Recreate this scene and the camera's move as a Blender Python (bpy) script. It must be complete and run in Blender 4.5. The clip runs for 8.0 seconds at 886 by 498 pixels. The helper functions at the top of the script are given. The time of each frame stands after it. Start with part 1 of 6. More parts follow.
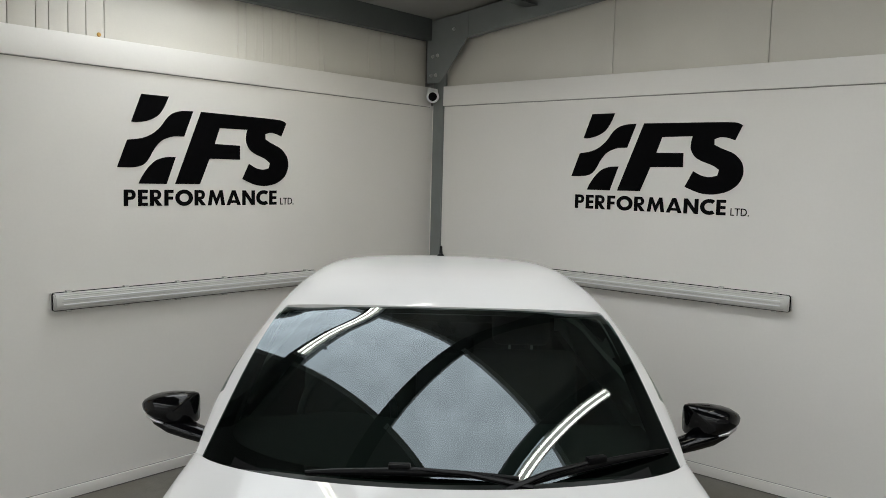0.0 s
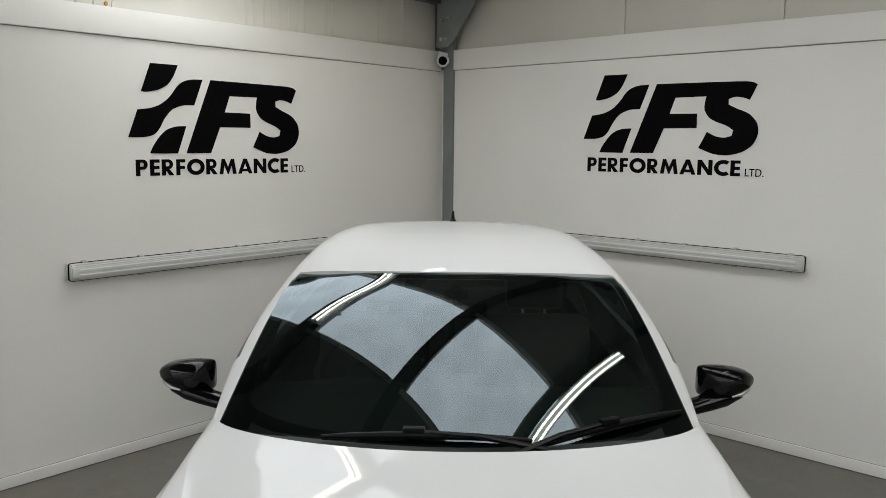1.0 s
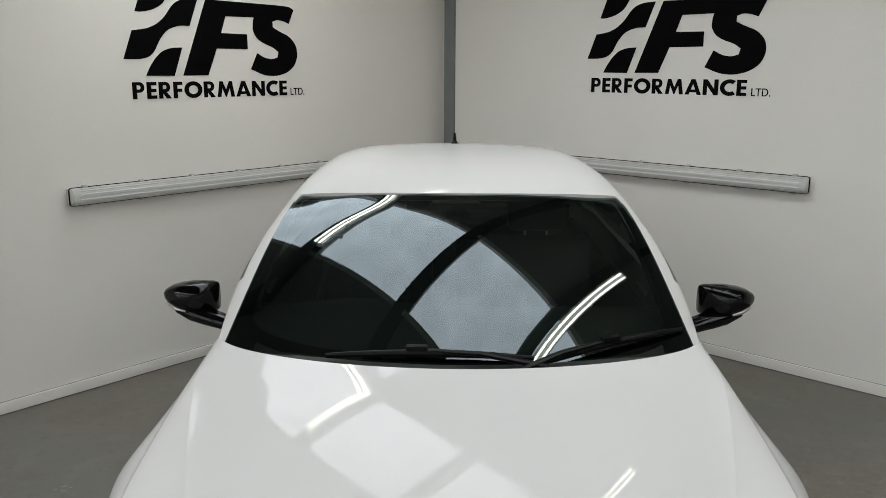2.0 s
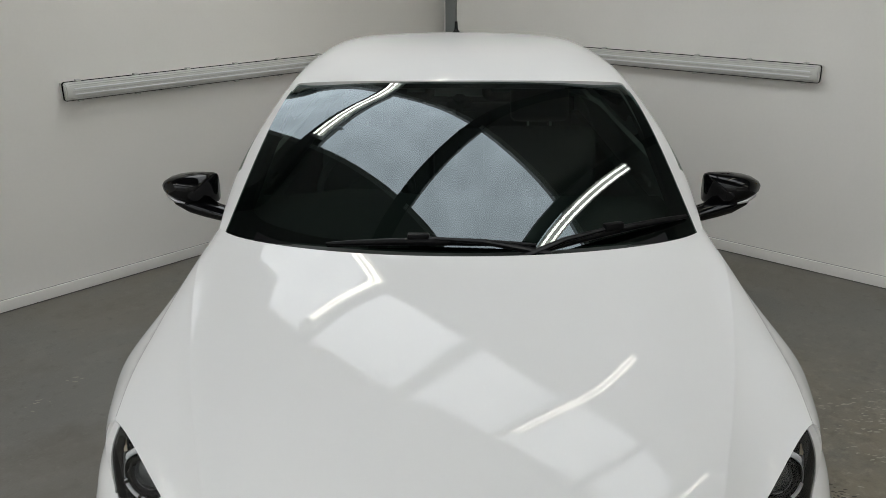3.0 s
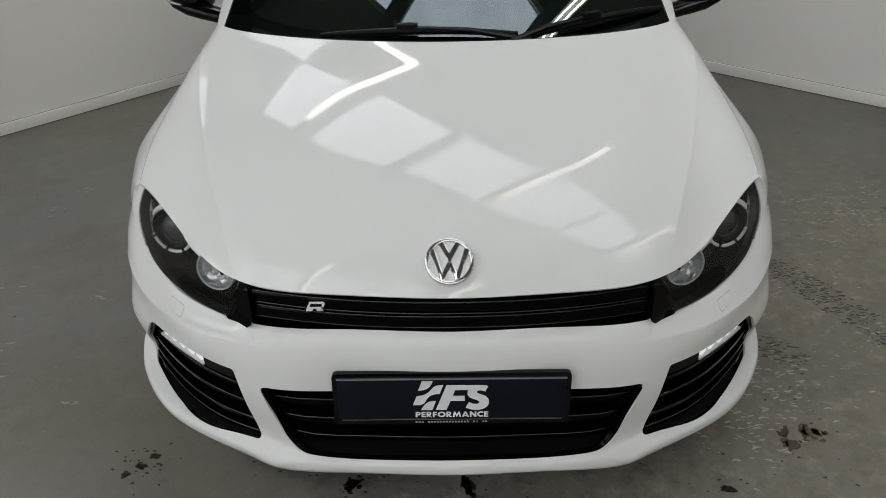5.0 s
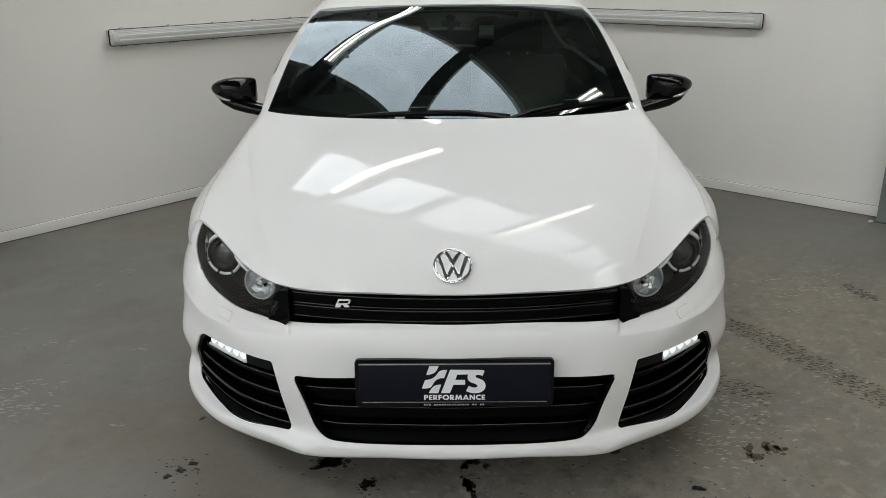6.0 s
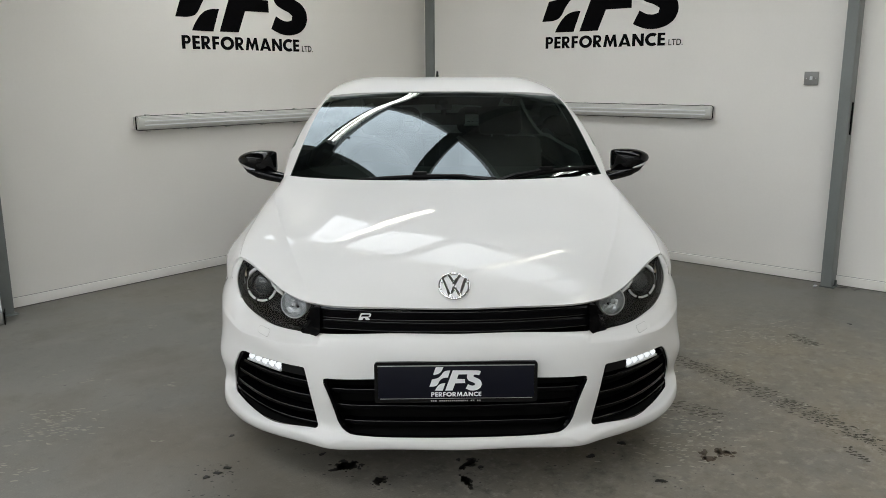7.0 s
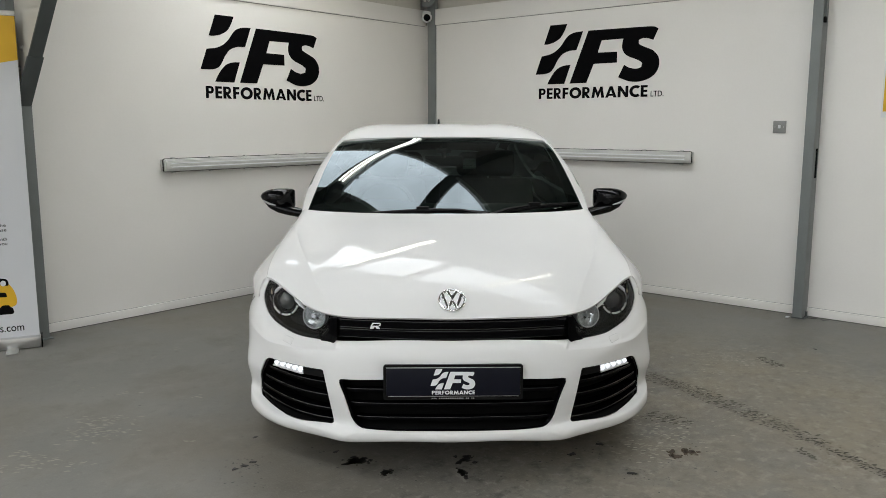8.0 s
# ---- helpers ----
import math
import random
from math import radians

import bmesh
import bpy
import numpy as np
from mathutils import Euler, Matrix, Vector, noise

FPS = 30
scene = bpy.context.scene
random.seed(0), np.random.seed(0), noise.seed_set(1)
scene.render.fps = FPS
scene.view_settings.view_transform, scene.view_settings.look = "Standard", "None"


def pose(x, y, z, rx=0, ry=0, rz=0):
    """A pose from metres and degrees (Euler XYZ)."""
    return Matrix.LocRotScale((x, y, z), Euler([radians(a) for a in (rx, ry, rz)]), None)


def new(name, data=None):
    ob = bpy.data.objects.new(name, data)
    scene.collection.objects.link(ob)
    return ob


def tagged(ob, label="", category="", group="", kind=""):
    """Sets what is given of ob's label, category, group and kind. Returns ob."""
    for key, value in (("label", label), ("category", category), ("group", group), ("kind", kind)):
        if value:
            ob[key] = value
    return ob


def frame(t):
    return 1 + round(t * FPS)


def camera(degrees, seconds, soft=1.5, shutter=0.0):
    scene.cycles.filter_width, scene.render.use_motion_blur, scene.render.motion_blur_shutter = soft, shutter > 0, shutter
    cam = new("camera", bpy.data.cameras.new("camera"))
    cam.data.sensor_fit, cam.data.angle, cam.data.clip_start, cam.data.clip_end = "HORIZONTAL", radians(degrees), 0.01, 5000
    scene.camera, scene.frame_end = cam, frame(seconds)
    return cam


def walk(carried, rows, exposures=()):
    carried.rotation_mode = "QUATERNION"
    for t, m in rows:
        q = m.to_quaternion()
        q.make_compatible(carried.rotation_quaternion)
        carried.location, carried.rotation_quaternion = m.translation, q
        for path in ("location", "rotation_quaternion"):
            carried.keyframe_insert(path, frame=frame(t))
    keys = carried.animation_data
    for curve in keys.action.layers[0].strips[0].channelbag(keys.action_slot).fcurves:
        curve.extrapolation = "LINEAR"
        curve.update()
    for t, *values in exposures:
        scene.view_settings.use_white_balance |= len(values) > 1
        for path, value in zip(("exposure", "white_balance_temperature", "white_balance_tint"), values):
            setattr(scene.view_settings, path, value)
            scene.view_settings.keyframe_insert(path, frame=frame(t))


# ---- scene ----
cam = camera(58.03, 8.0, soft=0.55)
PATH = [
    (0.0, -0.0266, -1.1476, 1.8171, 84.936, -1.469, -0.208),
    (0.5, -0.0213, -1.1479, 1.8174, 84.316, -0.883, 0.558),
    (1.0, -0.0207, -1.1455, 1.8143, 82.475, -0.550, 0.653),
    (2.5, -0.0205, -1.1303, 1.7725, 73.881, -0.024, 0.835),
    (3.0, -0.0141, -1.1213, 1.7464, 70.159, 0.224, 0.870),
    (3.5, -0.0033, -1.1468, 1.7270, 66.574, 0.360, 0.756),
    (4.0, 0.0036, -1.1644, 1.7045, 63.279, 0.411, 0.702),
    (4.5, 0.0016, -1.2427, 1.6653, 60.370, 0.118, 0.273),
    (4.7, -0.0060, -1.2969, 1.6555, 59.213, 0.393, -0.136),
    (5.8, -0.0110, -1.8050, 1.5280, 67.588, 1.202, 0.248),
    (6.0, -0.0091, -1.9245, 1.4945, 70.579, 0.546, 0.348),
    (6.5, -0.0281, -2.1911, 1.4473, 75.097, 0.025, -0.555),
    (7.0, -0.0912, -2.4806, 1.4202, 77.748, 0.204, -1.200),
    (7.5, -0.1008, -2.7369, 1.4053, 80.180, 0.247, -1.224),
    (8.0, -0.0953, -2.9558, 1.4138, 81.106, 0.000, -1.086),
]
walk(cam, [(t, pose(x, y, z, rx, ry, rz)) for t, x, y, z, rx, ry, rz in PATH], exposures=[(0.0, -0.65), (1.2, -0.66), (2.5, -0.70), (3.5, -0.83), (4.5, -0.86), (4.7, -0.86), (6.0, -0.57), (6.5, -0.54), (8.0, -0.45)])

# ---- light ----
DAYLIGHT = 6.8     # brightness of the translucent rooflight sheets
TUBE = 29.0        # brightness of the lit fluorescent tubes
world = bpy.data.worlds.new("sky")
scene.world = world
world.use_nodes = True
sky = world.node_tree.nodes.new("ShaderNodeTexSky")
sky.sky_type, sky.sun_disc = "NISHITA", False
sky.sun_elevation, sky.sun_rotation = radians(40), radians(200)
world.node_tree.links.new(sky.outputs[0], world.node_tree.nodes["Background"].inputs[0])
world.node_tree.nodes["Background"].inputs[1].default_value = 0.1


# ---- materials ----
def material(name, base, rough=0.5, metal=0.0, coat=0.0, vary=0.05, scale=4.0, bump=0.0, grain=150.0, spec=0.5, stains=None):
    """A principled surface whose colour and gloss vary at two scales, with a fine relief."""
    m = bpy.data.materials.new(name)
    m.use_nodes = True
    nt = m.node_tree
    n, l = nt.nodes, nt.links
    b = n["Principled BSDF"]
    b.inputs["Metallic"].default_value = metal
    b.inputs["Coat Weight"].default_value = coat
    b.inputs["Coat Roughness"].default_value = 0.02
    b.inputs["Coat IOR"].default_value = 1.42
    b.inputs["Specular IOR Level"].default_value = spec
    tc = n.new("ShaderNodeTexCoord")
    big = n.new("ShaderNodeTexNoise")
    big.inputs["Scale"].default_value, big.inputs["Detail"].default_value = scale, 5
    small = n.new("ShaderNodeTexNoise")
    small.inputs["Scale"].default_value, small.inputs["Detail"].default_value = grain, 3
    for q in (big, small):
        l.new(tc.outputs["Object"], q.inputs["Vector"])
    add = n.new("ShaderNodeMath")
    add.operation = "MULTIPLY_ADD"
    add.inputs[1].default_value = 0.35
    l.new(small.outputs["Fac"], add.inputs[0])
    l.new(big.outputs["Fac"], add.inputs[2])
    ramp = n.new("ShaderNodeMapRange")
    ramp.inputs["From Min"].default_value, ramp.inputs["From Max"].default_value = 0.4, 0.95
    ramp.inputs["To Min"].default_value, ramp.inputs["To Max"].default_value = 1 - vary, 1 + vary
    l.new(add.outputs[0], ramp.inputs["Value"])
    mul = n.new("ShaderNodeVectorMath")
    mul.operation = "MULTIPLY"
    mul.inputs[0].default_value = base
    l.new(ramp.outputs[0], mul.inputs[1])
    l.new(mul.outputs[0], b.inputs["Base Color"])
    rr = n.new("ShaderNodeMapRange")
    rr.inputs["To Min"].default_value, rr.inputs["To Max"].default_value = max(rough - vary * 0.6, 0.0), min(rough + vary * 0.6, 1)
    l.new(big.outputs["Fac"], rr.inputs["Value"])
    l.new(rr.outputs[0], b.inputs["Roughness"])
    if bump:
        bp = n.new("ShaderNodeBump")
        bp.inputs["Strength"].default_value, bp.inputs["Distance"].default_value = bump, 0.002
        l.new(small.outputs["Fac"], bp.inputs["Height"])
        l.new(bp.outputs[0], b.inputs["Normal"])
    return m


def glass(name, tint, rough=0.0, ior=1.62, sheen=(1, 1, 1)):
    """Thin tinted glazing: a clear sheet with a mirror-like surface gloss."""
    m = bpy.data.materials.new(name)
    m.use_nodes = True
    n, l = m.node_tree.nodes, m.node_tree.links
    n.remove(n["Principled BSDF"])
    clear, gloss, mix, fr = n.new("ShaderNodeBsdfTransparent"), n.new("ShaderNodeBsdfGlossy"), n.new("ShaderNodeMixShader"), n.new("ShaderNodeFresnel")
    clear.inputs[0].default_value = (*tint, 1)
    gloss.inputs["Color"].default_value = (*sheen, 1)
    gloss.inputs["Roughness"].default_value = rough
    fr.inputs["IOR"].default_value = ior
    l.new(fr.outputs[0], mix.inputs[0])
    l.new(clear.outputs[0], mix.inputs[1])
    l.new(gloss.outputs[0], mix.inputs[2])
    l.new(mix.outputs[0], n["Material Output"].inputs[0])
    return m


def lit(name, colour, strength, mottle=0.0):
    """Something that gives off light."""
    m = bpy.data.materials.new(name)
    m.use_nodes = True
    n, l = m.node_tree.nodes, m.node_tree.links
    n.remove(n["Principled BSDF"])
    e = n.new("ShaderNodeEmission")
    e.inputs[0].default_value, e.inputs[1].default_value = (*colour, 1), strength
    if mottle:
        tc, no, mr = n.new("ShaderNodeTexCoord"), n.new("ShaderNodeTexNoise"), n.new("ShaderNodeMapRange")
        no.inputs["Scale"].default_value, no.inputs["Detail"].default_value = 3.5, 6
        l.new(tc.outputs["Object"], no.inputs["Vector"])
        mr.inputs["From Min"].default_value, mr.inputs["From Max"].default_value = 0.3, 0.7
        mr.inputs["To Min"].default_value, mr.inputs["To Max"].default_value = strength * (1 - mottle), strength * (1 + mottle)
        l.new(no.outputs["Fac"], mr.inputs["Value"])
        l.new(mr.outputs[0], e.inputs[1])
    l.new(e.outputs[0], n["Material Output"].inputs[0])
    return m


def concrete(name):
    """Worn grey floor paint over concrete, with brown dust, scuffs and pale scratches."""
    m = material(name, (0.165, 0.160, 0.146), 0.5, vary=0.14, scale=1.6, bump=0.5, grain=140, spec=0.35)
    n, l = m.node_tree.nodes, m.node_tree.links
    b = n["Principled BSDF"]
    src = b.inputs["Base Color"].links[0].from_socket
    tc = n.new("ShaderNodeTexCoord")

    def patch(x, y, inner, outer):
        # a soft spot on the floor, 1 in its middle and 0 outside
        d, mr = n.new("ShaderNodeVectorMath"), n.new("ShaderNodeMapRange")
        d.operation = "DISTANCE"
        d.inputs[1].default_value = (x, y, 0)
        l.new(tc.outputs["Object"], d.inputs[0])
        mr.inputs["From Min"].default_value, mr.inputs["From Max"].default_value = outer, inner
        l.new(d.outputs["Value"], mr.inputs["Value"])
        return mr.outputs[0]

    def layer(src, scale, lo, hi, colour, amount, squash=(1, 1, 1), where=None):
        mp, no, mr, mx = n.new("ShaderNodeMapping"), n.new("ShaderNodeTexNoise"), n.new("ShaderNodeMapRange"), n.new("ShaderNodeMix")
        mp.inputs["Scale"].default_value = squash
        no.inputs["Scale"].default_value, no.inputs["Detail"].default_value, no.inputs["Roughness"].default_value = scale, 8, 0.65
        mr.inputs["From Min"].default_value, mr.inputs["From Max"].default_value, mr.inputs["To Max"].default_value = lo, hi, amount
        mx.data_type = "RGBA"
        mx.inputs["B"].default_value = (*colour, 1)
        l.new(tc.outputs["Object"], mp.inputs["Vector"])
        l.new(mp.outputs[0], no.inputs["Vector"])
        l.new(no.outputs["Fac"], mr.inputs["Value"])
        if where is None:
            l.new(mr.outputs[0], mx.inputs["Factor"])
        else:
            mu = n.new("ShaderNodeMath")
            mu.operation = "MULTIPLY"
            l.new(mr.outputs[0], mu.inputs[0])
            l.new(where, mu.inputs[1])
            l.new(mu.outputs[0], mx.inputs["Factor"])
        l.new(src, mx.inputs["A"])
        return mx.outputs["Result"]

    src = layer(src, 0.55, 0.46, 0.64, (0.180, 0.156, 0.120), 0.7)
    src = layer(src, 2.2, 0.52, 0.72, (0.105, 0.098, 0.085), 0.55)
    src = layer(src, 5.0, 0.52, 0.72, (0.215, 0.205, 0.182), 0.5)
    # brown dust where the tyres roll and dark grime in front of the car
    dust = patch(2.38, 4.13, 0.75, 2.0)
    grime = patch(3.75, 3.75, 0.15, 1.0)
    src = layer(src, 1.6, 0.34, 0.60, (0.225, 0.193, 0.142), 0.8, where=dust)
    src = layer(src, 17.0, 0.52, 0.68, (0.31, 0.285, 0.235), 0.6, where=dust)
    src = layer(src, 14.0, 0.50, 0.66, (0.100, 0.082, 0.058), 0.40, where=dust)
    src = layer(src, 3.2, 0.46, 0.64, (0.100, 0.093, 0.082), 0.45, where=grime)
    src = layer(src, 11.0, 0.52, 0.66, (0.045, 0.042, 0.038), 0.7, where=grime)
    src = layer(src, 24.0, 0.54, 0.66, (0.29, 0.275, 0.245), 0.65, where=grime)
    src = layer(src, 19.0, 0.56, 0.72, (0.115, 0.106, 0.090), 0.55)
    src = layer(src, 48.0, 0.58, 0.70, (0.225, 0.215, 0.195), 0.55)
    src = layer(src, 7.0, 0.70, 0.75, (0.32, 0.31, 0.285), 0.5, (1, 1.7, 1))
    src = layer(src, 85.0, 0.65, 0.72, (0.06, 0.055, 0.048), 0.6)
    l.new(src, b.inputs["Base Color"])
    return m


WHITE_WALL = material("white_wall_board", (0.84, 0.82, 0.79), 0.42, vary=0.03, scale=1.1, bump=0.05, grain=60)
FLASHING = material("pale_grey_flashing", (0.62, 0.63, 0.63), 0.4, vary=0.06)
CLADDING = material("off_white_steel_cladding", (0.66, 0.635, 0.58), 0.45, vary=0.05, scale=1.5)
STEEL = material("grey_painted_steel", (0.19, 0.205, 0.205), 0.45, vary=0.10, scale=5, bump=0.05)
DARK_STEEL = material("dark_grey_painted_steel", (0.075, 0.085, 0.085), 0.5, vary=0.12, scale=5)
BOUNCE_WALL = material("white_bounce_wall", (0.74, 0.72, 0.69), 0.8, vary=0.15, scale=3, bump=0.3, grain=40)
ROOF_LINER = material("grey_roof_liner", (0.27, 0.265, 0.25), 0.7, vary=0.06, scale=1.0)
FLOOR = concrete("worn_grey_concrete")
VINYL = material("black_vinyl", (0.003, 0.003, 0.0035), 0.6, vary=0.1, spec=0.03)
BATTEN = material("grey_plastic_batten", (0.56, 0.56, 0.545), 0.4, vary=0.05, scale=9)
DIFFUSER = material("clear_ribbed_diffuser", (0.62, 0.62, 0.60), 0.18, vary=0.06, scale=12)
SKYLIGHT = lit("daylit_rooflight_sheet", (0.91, 0.955, 0.995), DAYLIGHT, 0.12)
TUBE_GLOW = lit("lit_fluorescent_tube", (1.0, 0.97, 0.83), TUBE)
PAINT = material("white_car_paint", (0.712, 0.706, 0.702), 0.4, coat=0.72, vary=0.012, scale=2, spec=0.0)
GLOSS_BLACK = material("gloss_black_plastic", (0.002, 0.002, 0.0025), 0.06, vary=0.05, spec=0.25)
EDGE_BLACK = material("gloss_black_edge", (0.004, 0.004, 0.0045), 0.15, vary=0.05, spec=0.6)
GRILLE_BLACK = material("black_grille_plastic", (0.0015, 0.0015, 0.002), 0.12, vary=0.05, spec=0.07)
SATIN_BLACK = material("satin_black_plastic", (0.004, 0.004, 0.0045), 0.4, vary=0.15, scale=20, bump=0.05, spec=0.15)
MATT_BLACK = material("matt_black", (0.003, 0.003, 0.003), 0.8, vary=0.1, spec=0.08)
CABIN = material("dark_cabin_trim", (0.045, 0.050, 0.048), 0.7, vary=0.15, scale=15, bump=0.1, spec=0.3)
HEADLINER = material("dark_headliner_cloth", (0.035, 0.033, 0.031), 0.85, vary=0.1, scale=20, spec=0.2)
SEAT_CLOTH = material("dark_seat_leather", (0.028, 0.030, 0.030), 0.5, vary=0.15, scale=25, bump=0.1, spec=0.4)
BADGE_SILVER = material("silver_badge_back", (0.62, 0.63, 0.64), 0.3, metal=0.3, vary=0.03)
CHROME = material("chrome", (0.82, 0.82, 0.83), 0.06, metal=1.0, vary=0.03)
SATIN_METAL = material("satin_aluminium", (0.55, 0.55, 0.55), 0.3, metal=1.0, vary=0.06)
LAMP_DARK = material("dark_lamp_housing", (0.007, 0.007, 0.0074), 0.25, vary=0.12, scale=12, spec=0.10)
RUBBER = material("tyre_rubber", (0.02, 0.02, 0.02), 0.75, vary=0.15, scale=20, bump=0.1)
SCREEN_GLASS = glass("windscreen_glass", (0.16, 0.235, 0.205), ior=1.66, sheen=(0.84, 0.95, 1.0))
CABIN_GLASS = glass("side_and_rear_glass", (0.42, 0.60, 0.49), ior=1.5)
CLEAR = glass("clear_lamp_lens", (0.93, 0.94, 0.94), ior=1.30)
LAMP_SILVER = material("silvered_lamp_reflector", (0.64, 0.65, 0.67), 0.25, metal=0.35, vary=0.12, scale=60)
BALL_GLASS = material("dark_ball_lens", (0.03, 0.033, 0.035), 0.05, coat=0.6, vary=0.1)
LED = lit("white_led", (0.93, 0.97, 1.0), 1.5)
PLATE_NAVY = material("dark_navy_plate", (0.005, 0.0055, 0.011), 0.35, spec=0.15, vary=0.08, scale=8)
PLATE_PRINT = material("grey_print", (0.30, 0.30, 0.31), 0.5, vary=0.05)
PRINT_WHITE = material("white_print", (0.75, 0.76, 0.78), 0.4, vary=0.02)
AMBER = material("amber_reflector", (0.58, 0.50, 0.36), 0.2, vary=0.1)
BANNER_WHITE = material("white_banner_vinyl", (0.62, 0.63, 0.66), 0.5, vary=0.02)
BANNER_YELLOW = material("yellow_print", (0.72, 0.42, 0.015), 0.5, vary=0.04)
OIL = material("dried_oil", (0.012, 0.011, 0.01), 0.45, vary=0.3, scale=30, bump=0.2)
BRASS = material("brass", (0.55, 0.33, 0.10), 0.35, metal=0.8, vary=0.1)
SWITCH_GREY = material("brushed_steel_plate", (0.26, 0.26, 0.255), 0.4, metal=0.4, vary=0.08, scale=30)

JOINT_AND_SHADE = material("shut_line_and_shade_grey", (0.30, 0.295, 0.285), 0.6)
FOOT_LINE = material("dark_foot_line", (0.13, 0.125, 0.115), 0.7, vary=0.3, scale=8)
RING_SILVER = material("bright_silver_trim", (0.85, 0.85, 0.86), 0.3, metal=0.1, vary=0.04, scale=40)

# ---- building blocks ----
ROOM = Matrix(((-0.66161, 0.74985, 0, -0.1247), (-0.74985, -0.66161, 0, 5.3134), (0, 0, 1, 0), (0, 0, 0, 1)))


def thing(name, bm, mat, label="", category="", group="", kind="", m=None):
    """One top-level mesh object (or an empty where bm is None)."""
    me = None
    if bm is not None:
        me = mesh_of(name, bm, mat)
    ob = new(name, me)
    if m is not None:
        ob.matrix_basis = m
    return tagged(ob, label, category, group, kind)


def mesh_of(name, bm, mat, smooth=None):
    if isinstance(bm, bpy.types.Mesh):
        me = bm
    else:
        me = bpy.data.meshes.new(name)
        bm.to_mesh(me)
        bm.free()
    if not me.materials:
        me.materials.append(mat)
    return me


def part(name, bm, mat, parent, label="", m=None):
    ob = new(name, mesh_of(name, bm, mat))
    ob.parent = parent
    if m is not None:
        ob.matrix_basis = m
    return tagged(ob, label) if label else ob


def shade(bm, angle=35):
    """Smooth shading but for edges sharper than the angle."""
    bm.normal_update()
    for f in bm.faces:
        f.smooth = True
    for e in bm.edges:
        if len(e.link_faces) == 2 and e.calc_face_angle(0) > radians(angle):
            e.smooth = False
    return bm


def box(x0, x1, y0, y1, z0, z1, bevel=0.0, into=None, segments=2):
    bm = bmesh.new()
    bmesh.ops.create_cube(bm, size=1, matrix=Matrix.Translation(((x0 + x1) / 2, (y0 + y1) / 2, (z0 + z1) / 2)) @ Matrix.Diagonal((x1 - x0, y1 - y0, z1 - z0, 1)))
    if bevel:
        bmesh.ops.bevel(bm, geom=bm.edges[:], offset=bevel, segments=segments, affect="EDGES", profile=0.6)
        shade(bm, 40)
    return merge(into, bm)


def merge(into, bm):
    if into is None:
        return bm
    me = bpy.data.meshes.new("t")
    bm.to_mesh(me)
    bm.free()
    into.from_mesh(me)
    bpy.data.meshes.remove(me)
    return into


def prism(poly, depth, place=None, bevel=0.0, into=None):
    """A flat outline in x and y, drawn up by the depth along z."""
    bm = bmesh.new()
    f = bm.faces.new([bm.verts.new((x, y, 0)) for x, y in poly])
    if f.calc_area() and f.normal.z < 0:
        f.normal_flip()
    bm.normal_update()
    if f.normal.z < 0:
        f.normal_flip()
    r = bmesh.ops.extrude_face_region(bm, geom=[f])
    bmesh.ops.translate(bm, verts=[v for v in r["geom"] if isinstance(v, bmesh.types.BMVert)], vec=(0, 0, depth))
    bmesh.ops.recalc_face_normals(bm, faces=bm.faces[:])
    if bevel:
        bmesh.ops.bevel(bm, geom=[e for e in bm.edges if abs(e.verts[0].co.z - e.verts[1].co.z) < 1e-6 and e.verts[0].co.z > depth / 2], offset=bevel, segments=2, affect="EDGES")
    if place is not None:
        bmesh.ops.transform(bm, matrix=place, verts=bm.verts[:])
    return merge(into, bm)


def sweep(points, radius, sides=8, into=None, caps=True, flat=1.0, up=(0, 0, 1)):
    """A round or flattened bar along a line of points; radius may vary."""
    pts = [Vector(p) for p in points]
    rad = radius if isinstance(radius, (list, tuple)) else [radius] * len(pts)
    bm = bmesh.new()
    rings = []
    for i, p in enumerate(pts):
        d = (pts[min(i + 1, len(pts) - 1)] - pts[max(i - 1, 0)]).normalized()
        a = d.cross(Vector(up))
        a = a.normalized() if a.length > 1e-5 else Vector((1, 0, 0))
        b = a.cross(d)
        rings.append([bm.verts.new(p + rad[i] * (a * math.cos(q) + b * flat * math.sin(q))) for q in (2 * math.pi * (k + 0.5) / sides for k in range(sides))])
    for r0, r1 in zip(rings, rings[1:]):
        for k in range(sides):
            bm.faces.new((r0[k], r0[(k + 1) % sides], r1[(k + 1) % sides], r1[k]))
    if caps:
        bm.faces.new(rings[0][::-1])
        bm.faces.new(rings[-1])
    bmesh.ops.recalc_face_normals(bm, faces=bm.faces[:])
    shade(bm, 50)
    return merge(into, bm)


def lathe(profile, steps=32, place=None, into=None):
    """Turns an outline of (radius, height) round z."""
    bm = bmesh.new()
    rings = [[bm.verts.new((r * math.cos(2 * math.pi * k / steps), r * math.sin(2 * math.pi * k / steps), z)) for k in range(steps)] for r, z in profile]
    for r0, r1 in zip(rings, rings[1:]):
        for k in range(steps):
            bm.faces.new((r0[k], r0[(k + 1) % steps], r1[(k + 1) % steps], r1[k]))
    bmesh.ops.remove_doubles(bm, verts=bm.verts[:], dist=1e-6)
    bmesh.ops.recalc_face_normals(bm, faces=bm.faces[:])
    shade(bm, 40)
    if place is not None:
        bmesh.ops.transform(bm, matrix=place, verts=bm.verts[:])
    return merge(into, bm)


